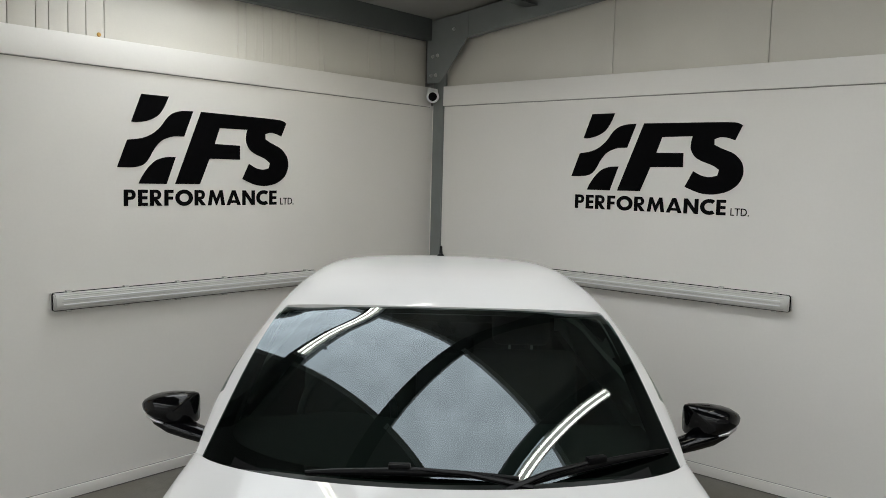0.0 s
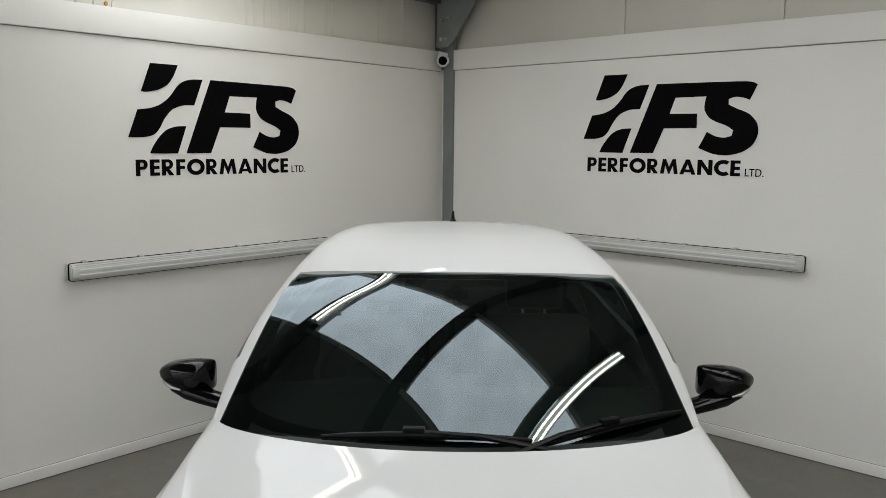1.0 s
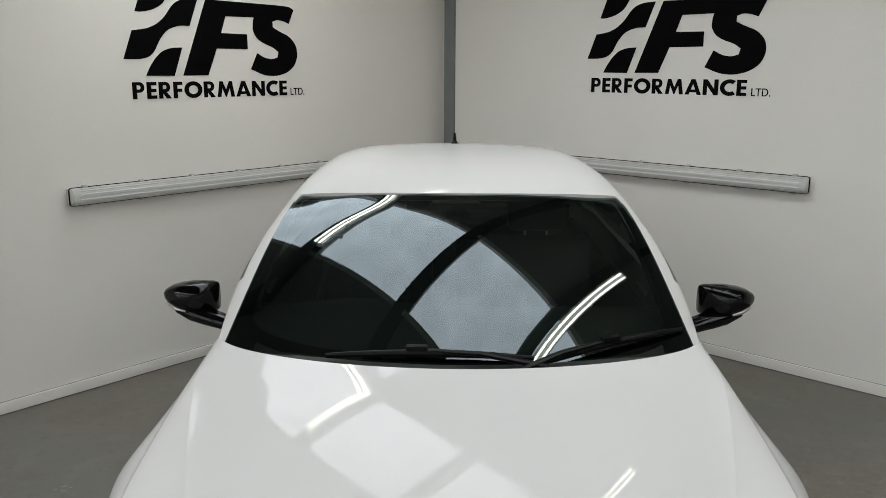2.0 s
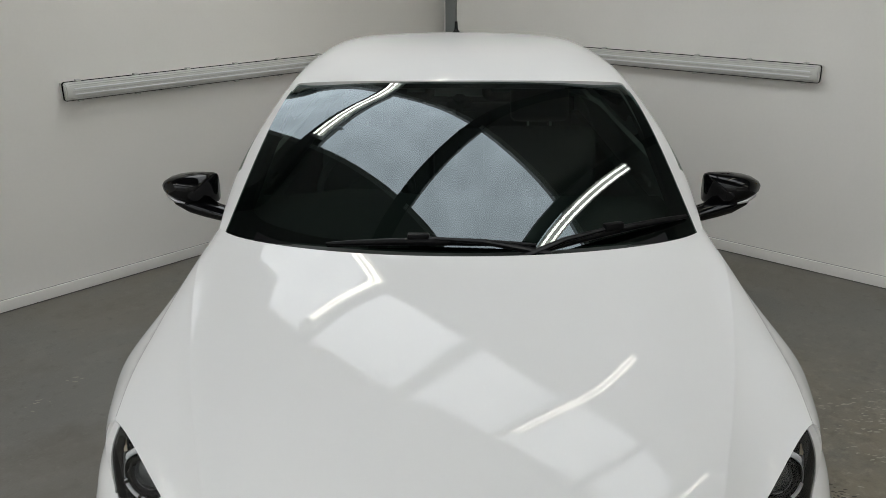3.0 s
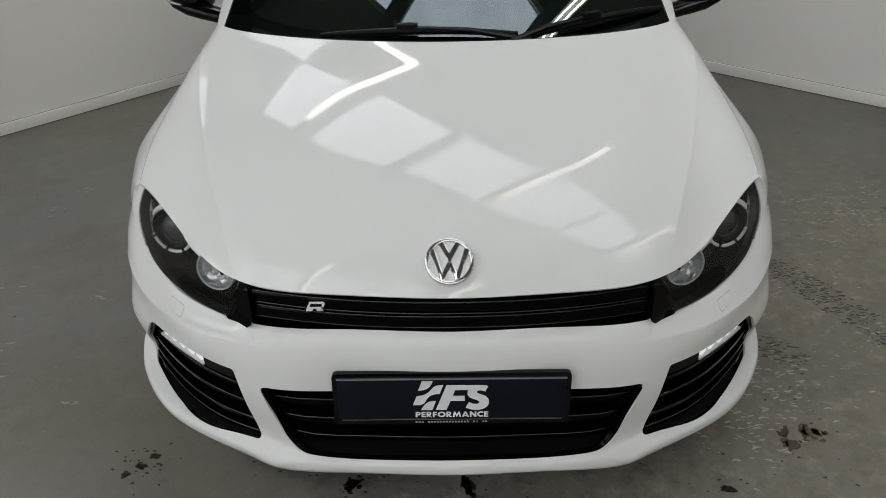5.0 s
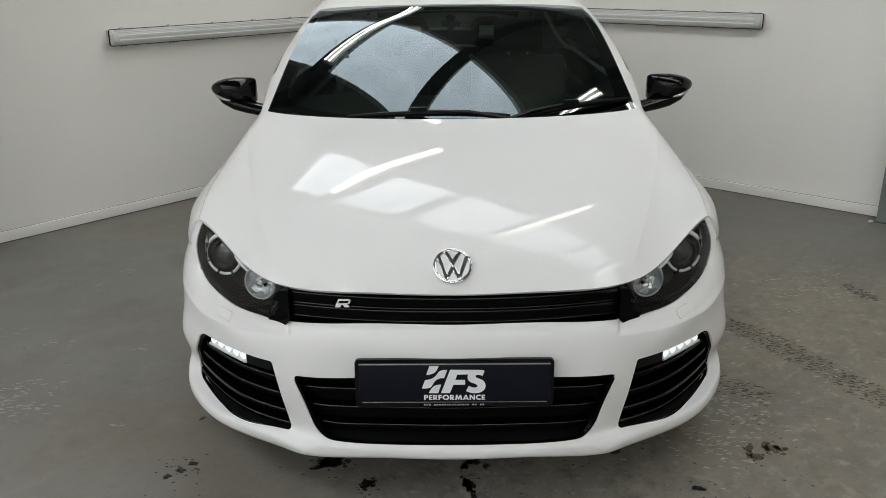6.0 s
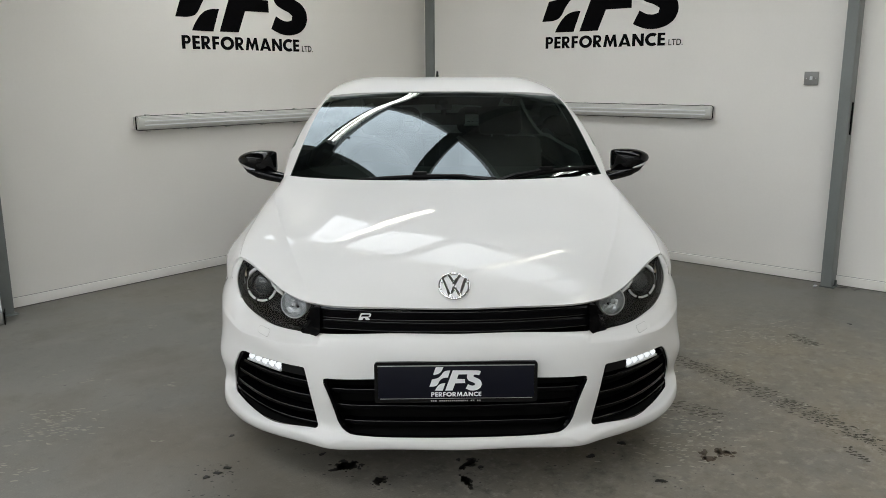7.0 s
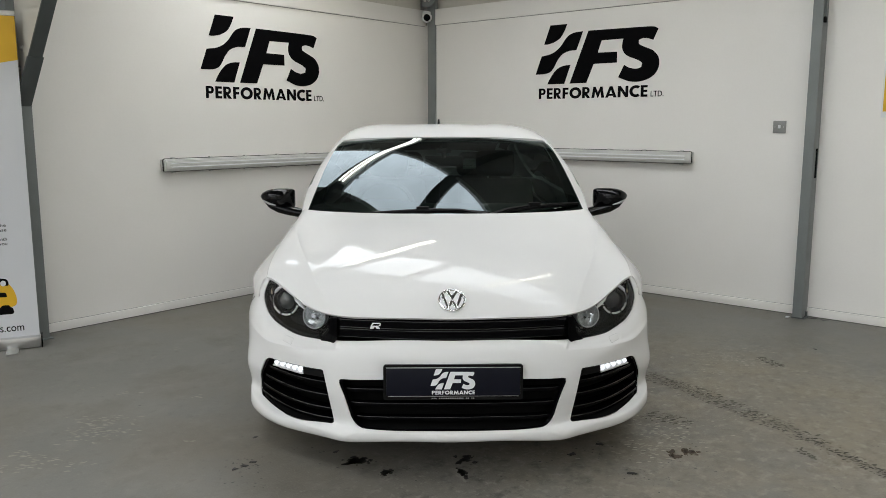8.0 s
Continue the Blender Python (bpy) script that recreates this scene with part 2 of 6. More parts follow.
def fillet(poly, radius, steps=6):
    """Rounds the corners of an outline; the radius may be one number or one for each corner."""
    out, k = [], len(poly)
    for i in range(k):
        r = radius[i] if isinstance(radius, (list, tuple)) else radius
        p, a, b = Vector(poly[i]), Vector(poly[i - 1]), Vector(poly[(i + 1) % k])
        if r <= 0:
            out.append(tuple(p))
            continue
        da, db = (a - p), (b - p)
        r2 = min(r, da.length * 0.48, db.length * 0.48)
        s, e = p + da.normalized() * r2, p + db.normalized() * r2
        for j in range(steps + 1):
            t = j / steps
            out.append(tuple(s * (1 - t) ** 2 + p * 2 * t * (1 - t) + e * t * t))
    return out


def basis(knots, t):
    """Weights of a natural cubic spline through the knots, at the places t."""
    k = np.asarray(knots, float)
    n, h = len(k), np.diff(k)
    a_, r_ = np.zeros((n, n)), np.zeros((n, n))
    a_[0, 0] = a_[-1, -1] = 1
    for i in range(1, n - 1):
        a_[i, i - 1], a_[i, i], a_[i, i + 1] = h[i - 1], 2 * (h[i - 1] + h[i]), h[i]
        r_[i, i - 1], r_[i, i + 1] = 6 / h[i - 1], 6 / h[i]
        r_[i, i] = -(r_[i, i - 1] + r_[i, i + 1])
    s = np.linalg.solve(a_, r_)
    t = np.clip(np.asarray(t, float), k[0], k[-1])
    j = np.clip(np.searchsorted(k, t, side="right") - 1, 0, n - 2)
    a = (k[j + 1] - t) / h[j]
    b = 1 - a
    w = np.zeros((len(t), n))
    w[np.arange(len(t)), j] += a
    w[np.arange(len(t)), j + 1] += b
    return w + ((a ** 3 - a) * h[j] ** 2 / 6)[:, None] * s[j] + ((b ** 3 - b) * h[j] ** 2 / 6)[:, None] * s[j + 1]


class Skin:
    """A smooth sheet through a net of points; u runs across, v along, both about in metres."""

    def __init__(self, net, mirror=False):
        net = np.array(net, float)
        if mirror:
            net = np.concatenate([net[:, :0:-1] * (-1, 1, 1), net], 1)
        self.net = net
        self.u = np.concatenate([[0], np.cumsum(np.linalg.norm(np.diff(net, axis=1), axis=2).mean(0))])
        self.v = np.concatenate([[0], np.cumsum(np.linalg.norm(np.diff(net, axis=0), axis=2).mean(1))])
        if mirror:
            self.u -= self.u[-1] / 2
        self.flip = 1.0

    def at(self, uv):
        uv = np.atleast_2d(np.asarray(uv, float))
        return np.einsum("nr,nc,rcd->nd", basis(self.v, uv[:, 1]), basis(self.u, uv[:, 0]), self.net)

    def normal(self, uv, e=2e-3):
        uv = np.atleast_2d(np.asarray(uv, float))
        lo = np.array([self.u[0], self.v[0]]) + e
        hi = np.array([self.u[-1], self.v[-1]]) - e
        c = np.clip(uv, lo, hi)
        n = np.cross(self.at(c + (e, 0)) - self.at(c - (e, 0)), self.at(c + (0, e)) - self.at(c - (0, e)))
        return self.flip * n / np.linalg.norm(n, axis=1)[:, None]

    def find(self, targets, axes=(0, 2)):
        """The (u, v) at which two of the coordinates have the values given."""
        gu, gv = np.meshgrid(np.linspace(self.u[0], self.u[-1], 90), np.linspace(self.v[0], self.v[-1], 60))
        g = np.stack([gu.ravel(), gv.ravel()], 1)
        p = self.at(g)[:, axes]
        out = []
        for t in np.atleast_2d(np.asarray(targets, float)):
            q = g[np.argmin(((p - t) ** 2).sum(1))].copy()
            for _ in range(12):
                f = self.at(q)[0, list(axes)] - t
                jac = np.stack([(self.at(q + d)[0, list(axes)] - self.at(q - d)[0, list(axes)]) / 2e-3 for d in (np.array((1e-3, 0)), np.array((0, 1e-3)))], 1)
                try:
                    q = q - np.clip(np.linalg.solve(jac, f), -0.05, 0.05)
                except np.linalg.LinAlgError:
                    break
                q = np.clip(q, (self.u[0], self.v[0]), (self.u[-1], self.v[-1]))
            out.append(q)
        return np.array(out)


class FoldedSkin(Skin):
    """A skin with a pressed ridge on either side: the line u = start + slope * v stands proud, falling off steeply outside it."""

    ridge = (0.53, 0.47, 0.006)

    def at(self, uv):
        uv = np.atleast_2d(np.asarray(uv, float))
        p = Skin.at(self, uv)
        start, slope, high = self.ridge
        d = np.abs(uv[:, 0]) - (start + slope * uv[:, 1])
        fade = np.clip((uv[:, 1] + 0.02) / 0.10, 0, 1) * np.clip((self.v[-1] - uv[:, 1]) / 0.25, 0, 1)
        p[:, 2] += high * fade * np.where(d < 0, np.exp(d / 0.06), np.exp(-d / 0.05))
        # the wing drops away outside the crest
        d = np.abs(uv[:, 0]) - self.u[-3]
        p[:, 2] -= 0.006 * np.clip(uv[:, 1] / 0.15, 0, 1) * np.clip((self.v[-1] - uv[:, 1]) / 0.25, 0, 1) * (1 - np.exp(-np.clip(d, 0, 1) / 0.014))
        # the rear edge curls up towards the windscreen
        side = np.clip((0.95 - np.abs(uv[:, 0])) / 0.3, 0, 1)
        p[:, 2] += (0.005 * (np.clip(uv[:, 1] - self.v[-1] + 0.16, 0, 1) / 0.16) ** 2 - 0.004 * (uv[:, 1] / self.v[-1]) ** 2) * side
        return p


class BumperSkin(Skin):
    """The bumper's skin with two pressed edges: a shoulder under the headlamps and the upper edge of the lip."""

    shoulder = ((.43, .51, .62, .75, .86, 1.0), (.075, .067, .067, .077, .090, .100))
    step = .425
    lip = ((0, .39, .447, .57, .68, .77, .86, .95, 1.05), (.408, .412, .438, .426, .415, .412, .412, .402, .39))

    def at(self, uv):
        uv = np.atleast_2d(np.asarray(uv, float))
        p = Skin.at(self, uv)
        a = np.abs(uv[:, 0])
        turn = np.radians(50) * np.minimum(a, 1.0) ** 1.3
        out = np.stack([np.sign(uv[:, 0]) * np.sin(turn), -np.cos(turn), np.zeros(len(a))], 1)
        d = uv[:, 1] - np.interp(a, *self.shoulder)
        h = .0035 * np.clip((a - .40) / .08, 0, 1) * np.clip((1.12 - a) / .15, 0, 1) * np.exp(-np.abs(d) / .022)
        # set back between the headlamp and the shoulder, with a step beside the middle part
        h -= .006 * np.clip((a - self.step) / .008, 0, 1) * np.clip((1.10 - a) / .25, 0, 1) * np.clip(-d / .007, 0, 1) * np.clip((uv[:, 1] + .004) / .012, 0, 1)
        d = uv[:, 1] - np.interp(a, *self.lip)
        h += (.003 + .004 * np.clip((a - .40) / .08, 0, 1)) * np.clip((1.15 - a) / .15, 0, 1) * np.exp(-np.abs(d) / .017)
        return p + out * h[:, None]


def inside(poly, pts):
    poly, pts = np.asarray(poly), np.asarray(pts)
    x, y = pts[:, 0], pts[:, 1]
    r = np.zeros(len(pts), bool)
    for (ax, ay), (bx, by) in zip(poly, np.roll(poly, -1, 0)):
        c = (ay > y) != (by > y)
        with np.errstate(divide="ignore", invalid="ignore"):
            r ^= c & (x < (bx - ax) * (y - ay) / (by - ay) + ax)
    return r


def resample(poly, step):
    out = []
    for a, b in zip(poly, np.roll(poly, -1, 0)):
        k = max(1, int(math.ceil(np.linalg.norm(np.subtract(b, a)) / step)))
        out += [np.add(a, np.subtract(b, a) * i / k) for i in range(k)]
    return np.array(out)


def panel(name, skin, outline, holes=(), step=0.03, depth=0.012, lift=0.0, mirrored=False, folds=()):
    """A sheet cut out of a skin along an outline in (u, v), with holes, and with its edges turned in by the depth."""
    from mathutils.geometry import delaunay_2d_cdt
    loops = [resample(np.asarray(outline), step)] + [resample(np.asarray(h), step) for h in holes]
    pts, edges, k = [], [], 0
    for lp in loops:
        edges += [(k + i, k + (i + 1) % len(lp)) for i in range(len(lp))]
        pts.append(lp)
        k += len(lp)
    for line in folds:
        edges += [(k + i, k + i + 1) for i in range(len(line) - 1)]
        pts.append(np.asarray(line))
        k += len(line)
    rim = np.concatenate(pts)
    lo, hi = loops[0].min(0), loops[0].max(0)
    gu, gv = np.meshgrid(np.arange(lo[0] + step / 2, hi[0], step), np.arange(lo[1] + step / 2, hi[1], step))
    gu[1::2] += step / 2
    g = np.stack([gu.ravel(), gv.ravel()], 1)
    ok = inside(loops[0], g)
    for h in loops[1:]:
        ok &= ~inside(h, g)
    g = g[ok]
    if len(g):
        near = np.array([np.min(((rim - q) ** 2).sum(1)) for q in g])
        g = g[near > (0.45 * step) ** 2]
    allp = np.concatenate([rim, g]) if len(g) else rim
    vs, _, fs, *_ = delaunay_2d_cdt([Vector(p) for p in allp], edges, [], 0, 1e-7)
    uv = np.array([tuple(v) for v in vs])
    tri = np.array([f for f in fs if len(f) == 3])
    mid = uv[tri].mean(1)
    ok = inside(loops[0], mid)
    for h in loops[1:]:
        ok &= ~inside(h, mid)
    tri = tri[ok]
    p, nn = skin.at(uv), skin.normal(uv)
    p = p + nn * lift
    a, b, c = p[tri[:, 0]], p[tri[:, 1]], p[tri[:, 2]]
    if (np.cross(b - a, c - a) * nn[tri[:, 0]]).sum() < 0:
        tri = tri[:, ::-1]
    faces = [tuple(t) for t in tri]
    verts, norms = [tuple(q) for q in p], [tuple(q) for q in nn]
    if depth:
        count = {}
        for t in tri:
            for i in range(3):
                e = (t[i], t[(i + 1) % 3])
                count[e] = count.get(e, 0) + 1
        border = [e for e in count if (e[1], e[0]) not in count]
        top, low = {}, {}
        for e in border:
            for i in e:
                if i not in top:
                    top[i] = len(verts)
                    verts.append(tuple(p[i]))
                    norms.append((0, 0, 0))
                    low[i] = len(verts)
                    verts.append(tuple(p[i] - nn[i] * depth))
                    norms.append((0, 0, 0))
        faces += [(top[i1], top[i0], low[i0], low[i1]) for i0, i1 in border]
    if mirrored:
        verts = [(-x, y, z) for x, y, z in verts]
        norms = [(-x, y, z) for x, y, z in norms]
        faces = [f[::-1] for f in faces]
    me = bpy.data.meshes.new(name)
    me.from_pydata(verts, [], faces)
    me.polygons.foreach_set("use_smooth", [True] * len(me.polygons))
    me.normals_split_custom_set_from_vertices(norms)
    return me


# ---- the workshop corner: x along the logo wall with the eaves, y along the gable wall, z up ----
LONG, DEEP = 17.6, 17.8
BAND0, BAND1 = 2.382, 2.532


def roof_z(y):
    return 3.04 + 0.12 * y


# purlins run along x; each rooflight strip is cut into sheets by them
PURLINS = [1.01 + 1.055 * k for k in range(16)]
BAY = 3.98
# strips from x = 8.25 on are added fill to brighten the bumper
ROOFLIGHTS_AND_FILL = [(x, x + 0.98, y0 + 0.06, y1 - 0.06) for x, rows in ((1.905, 6), (1.905 + BAY, 12), (8.25, 16), (9.865, 16), (11.48, 16), (13.10, 16), (14.71, 16), (16.33, 16)) for y0, y1 in zip([0.02] + PURLINS[:-1], PURLINS[:rows])]
# lit battens under every second purlin: (x0, x1, y)
BATTENS = [(x, x + 1.62, y + 0.11) for x in (1.215 + BAY * k for k in range(4)) for y in PURLINS[0:16:2]]


def room_thing(name, bm, mat, label, category, kind="structure", group=""):
    return thing(name, bm, mat, label, category, group, kind, ROOM)


def build_shell():
    room_thing("floor", box(-0.3, LONG + 0.3, -0.3, DEEP + 0.3, -0.2, 0), FLOOR, "worn grey painted concrete floor with dust and tyre marks", "floor")
    # logo wall under the eaves (y = 0) and gable wall (x = 0): lining boards below, steel cladding above
    room_thing("wall_eaves", box(-0.12, LONG, -0.12, 0, 0, BAND0 + 0.01), WHITE_WALL, "white boarded wall lining with black painted logo", "wall")
    room_thing("wall_gable", box(-0.12, -0.032, 0.0, 0.158, 0, BAND0 + 0.01, into=box(-0.12, 0, 0.158, DEEP, 0, BAND0 + 0.01)), WHITE_WALL, "white boarded wall lining beside a grey steel post", "wall")
    # two unseen walls, added to close the room, white to bounce light
    room_thing("unseen_wall_far_side", prism([(-0.12, 0), (DEEP + 0.12, 0), (DEEP + 0.12, roof_z(DEEP) + 0.1), (-0.12, 3.13)], 0.12, Matrix(((0, 0, 1, LONG), (1, 0, 0, 0), (0, 1, 0, 0), (0, 0, 0, 1)))), BOUNCE_WALL, "plain white unseen wall added to close the room and bounce light", "wall")
    room_thing("unseen_wall_opposite", box(-0.12, LONG, DEEP, DEEP + 0.12, 0, 5.3), BOUNCE_WALL, "plain white unseen wall added to close the room and bounce light", "wall")
    # capping band along the top of the lining
    room_thing("trim_eaves", box(0.0, LONG, -0.10, 0.018, BAND0, BAND1, 0.003), WHITE_WALL, "white capping board along the wall lining", "trim")
    room_thing("trim_gable", box(-0.10, 0.018, 0.158, DEEP, BAND0, BAND1, 0.003), WHITE_WALL, "white capping board along the wall lining", "trim")
    room_thing("baseboard_eaves", box(0.0, LONG, 0.0, 0.016, 0, 0.066, 0.004), WHITE_WALL, "white painted baseboard with a chamfered top", "baseboard")
    room_thing("baseboard_gable", box(0.0, 0.016, 0.158, DEEP, 0, 0.068, 0.004), WHITE_WALL, "white painted baseboard with a chamfered top", "baseboard")
    # thin grey strips drawn as the shade in the gaps along the boards
    room_thing("trim_shade_eaves", box(0.0, LONG, 0.0, 0.004, BAND0 - 0.005, BAND0 - 0.0005, into=box(0.0, LONG, 0.0, 0.006, 0.066, 0.068)), JOINT_AND_SHADE, "grey strips drawn as the shadow gaps at the capping board and baseboard", "trim")
    room_thing("trim_shade_gable", box(0.0, 0.004, 0.158, DEEP, BAND0 - 0.005, BAND0 - 0.0005, into=box(0.0, 0.006, 0.158, DEEP, 0.068, 0.070)), JOINT_AND_SHADE, "grey strips drawn as the shadow gaps at the capping board and baseboard", "trim")
    # dark line where the baseboard meets the floor
    room_thing("baseboard_joint_eaves", box(0.0, LONG, 0.0, 0.0175, 0.0, 0.006), FOOT_LINE, "dark line at the foot of the baseboard", "baseboard")
    room_thing("baseboard_joint_gable", box(0.0, 0.0175, 0.158, DEEP, 0.0, 0.006), FOOT_LINE, "dark line at the foot of the baseboard", "baseboard")
    # upper cladding of panels with fine joints between them
    up = room_thing("cladding_eaves", box(-0.12, LONG, -0.2, -0.075, BAND1 - 0.2, 3.1), JOINT_AND_SHADE, "off-white upper wall cladding with vertical joints", "cladding")
    cuts = [0.0, 2.635, 2.737, 2.834, 2.934, 3.0, 3.14, 3.25, 3.36, 4.4, 5.4, 6.4, 7.4, 8.4, 9.4, 10.4, 11.4, 12.4, 13.4, 14.4, 15.4, 16.4, LONG]
    for a, b in zip(cuts, cuts[1:]):
        part("cladding_panel", box(a + 0.0022, b - 0.0022, -0.08, -0.05, BAND1 - 0.15, 3.04, 0.003), CLADDING, up)
    for a in (0.35, 0.5, 0.62, 1.05, 1.1, 1.3, 1.36, 1.42, 1.5, 1.57, 1.62, 1.7, 1.76):
        part("cladding_rib", box(a, a + 0.012, -0.051, -0.047, BAND1 - 0.15, 3.04, 0.0015), CLADDING, up)
    ug = room_thing("cladding_gable", prism([(-0.12, BAND1 - 0.2), (DEEP, BAND1 - 0.2), (DEEP, roof_z(DEEP)), (-0.12, 3.02)], 0.125, Matrix(((0, 0, 1, -0.2), (1, 0, 0, 0), (0, 1, 0, 0), (0, 0, 0, 1)))), JOINT_AND_SHADE, "off-white upper wall cladding with vertical joints", "cladding")
    cuts = [0.0] + [1.603 + 1.029 * k for k in range(16)] + [DEEP]
    for a, b in zip(cuts, cuts[1:]):
        part("cladding_panel", box(-0.08, -0.05, a + 0.0022, b - 0.0022, BAND1 - 0.15, roof_z(a) + 0.005, 0.003), CLADDING, ug)
    # roof liner with openings for the rooflights
    xs = sorted({-0.2, LONG + 0.2, *[q for r in ROOFLIGHTS_AND_FILL for q in r[:2]]})
    ys = sorted({-0.2, DEEP + 0.2, *[q for r in ROOFLIGHTS_AND_FILL for q in r[2:]]})
    bm = bmesh.new()
    for x0, x1 in zip(xs, xs[1:]):
        for y0, y1 in zip(ys, ys[1:]):
            if any(r[0] <= x0 and x1 <= r[1] and r[2] <= y0 and y1 <= r[3] for r in ROOFLIGHTS_AND_FILL):
                continue
            v = [bm.verts.new((x, y, roof_z(y) + dz)) for dz in (0, 0.1) for x, y in ((x0, y0), (x1, y0), (x1, y1), (x0, y1))]
            for f in ((0, 3, 2, 1), (4, 5, 6, 7), (0, 1, 5, 4), (1, 2, 6, 5), (2, 3, 7, 6), (3, 0, 4, 7)):
                bm.faces.new([v[i] for i in f])
    room_thing("ceiling", bm, ROOF_LINER, "grey underside of a low-pitched steel roof", "ceiling")
    for x0, x1, y0, y1 in ROOFLIGHTS_AND_FILL:
        bm = bmesh.new()
        v = [bm.verts.new((x, y, roof_z(y) + dz)) for dz in (0.06, 0.064) for x, y in ((x0, y0), (x1, y0), (x1, y1), (x0, y1))]
        for f in ((0, 3, 2, 1), (4, 5, 6, 7), (0, 1, 5, 4), (1, 2, 6, 5), (2, 3, 7, 6), (3, 0, 4, 7)):
            bm.faces.new([v[i] for i in f])
        room_thing("rooflight", bm, SKYLIGHT, "glowing white rooflight sheet, far ones added as fill light", "rooflight", group="rooflights in the roof")

    for x in sorted({q for r in ROOFLIGHTS_AND_FILL for q in r[:2]}):
        d = -0.05 if any(abs(r[0] - x) < 1e-6 for r in ROOFLIGHTS_AND_FILL) else 0.0
        bm = bmesh.new()
        v = [bm.verts.new((x + dx, y, roof_z(y) + dz)) for dz in (-0.012, -0.002) for dx, y in ((d, 0.02), (d + 0.05, 0.02), (d + 0.05, DEEP - 0.1), (d, DEEP - 0.1))]
        for f in ((0, 3, 2, 1), (4, 5, 6, 7), (0, 1, 5, 4), (1, 2, 6, 5), (2, 3, 7, 6), (3, 0, 4, 7)):
            bm.faces.new([v[i] for i in f])
        room_thing("rooflight_flashing", bm, FLASHING, "pale grey metal flashing beside a rooflight", "flashing", group="flashings beside the rooflights")


def build_frame():
    # corner post with its gusset, the eaves beam and the gable rafter
    post = room_thing("corner_post", None, None, "grey steel corner post with a bolted gusset plate", "post", "")
    part("shaft", box(-0.03, 0.018, 0.055, 0.156, 0, 3.0, 0.004), STEEL, post)
    plate = [(0.03, 2.555), (0.15, 2.555), (0.20, 2.59), (0.44, 2.89), (0.44, 3.07), (0.03, 3.03)]
    to_gable = Matrix(((0, 0, 1, 0.062), (1, 0, 0, 0), (0, 1, 0, 0), (0, 0, 0, 1)))
    part("gusset", prism(plate, 0.012, to_gable), STEEL, post, "grey steel gusset plate")
    for y, z in ((0.075, 2.615), (0.125, 2.615), (0.09, 2.76), (0.14, 2.765), (0.30, 2.95)):
        part("bolt", lathe([(0, 0.012), (0.009, 0.012), (0.011, 0.006), (0.011, 0), (0.016, 0), (0.016, -0.003), (0, -0.003)], 6, Matrix.Translation((0.076, y, z)) @ Matrix.Rotation(radians(90), 4, "Y")), SATIN_METAL, post)
    room_thing("eaves_beam", box(0.075, LONG, 0.0, 0.075, 2.885, 3.055, 0.004), DARK_STEEL, "dark grey steel eaves beam above the cladding", "beam", "")
    bm = bmesh.new()
    v = [bm.verts.new((x, y, z)) for x in (0.0, 0.07) for y, z in ((0.41, 2.882), (DEEP, 2.833 + 0.12 * DEEP), (DEEP, 3.02 + 0.12 * DEEP), (0.41, 3.07))]
    for f in ((0, 1, 2, 3), (7, 6, 5, 4), (0, 4, 5, 1), (1, 5, 6, 2), (2, 6, 7, 3), (3, 7, 4, 0)):
        bm.faces.new([v[i] for i in f])
    bmesh.ops.recalc_face_normals(bm, faces=bm.faces[:])
    bmesh.ops.bevel(bm, geom=bm.edges[:], offset=0.004, segments=1, affect="EDGES")
    room_thing("gable_rafter", bm, STEEL, "grey steel rafter sloping up along the gable", "beam", "")
    # gable post beside the switch
    gp = room_thing("gable_post", None, None, "grey steel box post standing against the white wall", "post", "")
    part("shaft", box(0.0, 0.124, 3.732, 3.803, 0.006, 3.4, 0.006), STEEL, gp)
    part("base_plate", box(0.0, 0.13, 3.728, 3.822, 0.0, 0.008, 0.002), DARK_STEEL, gp)
    for y, z in ((3.814, 0.012),):
        part("anchor_bolt", lathe([(0, 0.035), (0.008, 0.035), (0.009, 0.0), (0.016, 0.0), (0.016, -0.008), (0, -0.008)], 6, Matrix.Translation((0.06, y, z))), DARK_STEEL, gp)
    part("conduit_clip", box(0.09, 0.12, 3.803, 3.820, 2.11, 2.15, 0.003), MATT_BLACK, gp)
    part("conduit", sweep([(0.105, 3.812, z) for z in (2.13, 2.5, 3.0, 3.4)], 0.006, 6), DARK_STEEL, gp)
    part("strap", box(0.05, 0.07, 3.803, 3.811, 1.03, 1.24, 0.002), MATT_BLACK, gp)
    # portal leg on the eaves wall with its knee brace and rafter
    lp = room_thing("portal_frame", None, None, "grey steel portal leg with a dark bolted knee brace", "portal frame", "")
    part("leg", box(3.935, 4.05, 0.0, 0.15, 0.006, 2.95, 0.006), STEEL, lp)
    part("base_plate", box(3.92, 4.07, 0.0, 0.17, 0, 0.01, 0.002), STEEL, lp)
    ang = math.atan2(2.134 - 1.52, 0.624 - 0.136)
    brace = Matrix.Translation((3.99, 0.15, 1.53)) @ Matrix.Rotation(ang, 4, "X")
    part("lower_flange", box(-0.048, 0.048, 0.0, 0.37, -0.01, 0.005, 0.002), DARK_STEEL, lp, "dark steel flange", brace)
    part("upper_flange", box(-0.042, 0.042, 0.365, 1.95, -0.004, 0.008, 0.002), DARK_STEEL, lp, "dark steel flange", brace)
    web = [(0.15, 1.54), (1.33, 3.02), (1.33, 3.19), (0.0, 3.03), (0.0, 1.54)]
    part("web", prism(web, 0.012, Matrix(((0, 0, 1, 3.984), (1, 0, 0, 0), (0, 1, 0, 0), (0, 0, 0, 1)))), CLADDING, lp, "pale painted steel web plate")
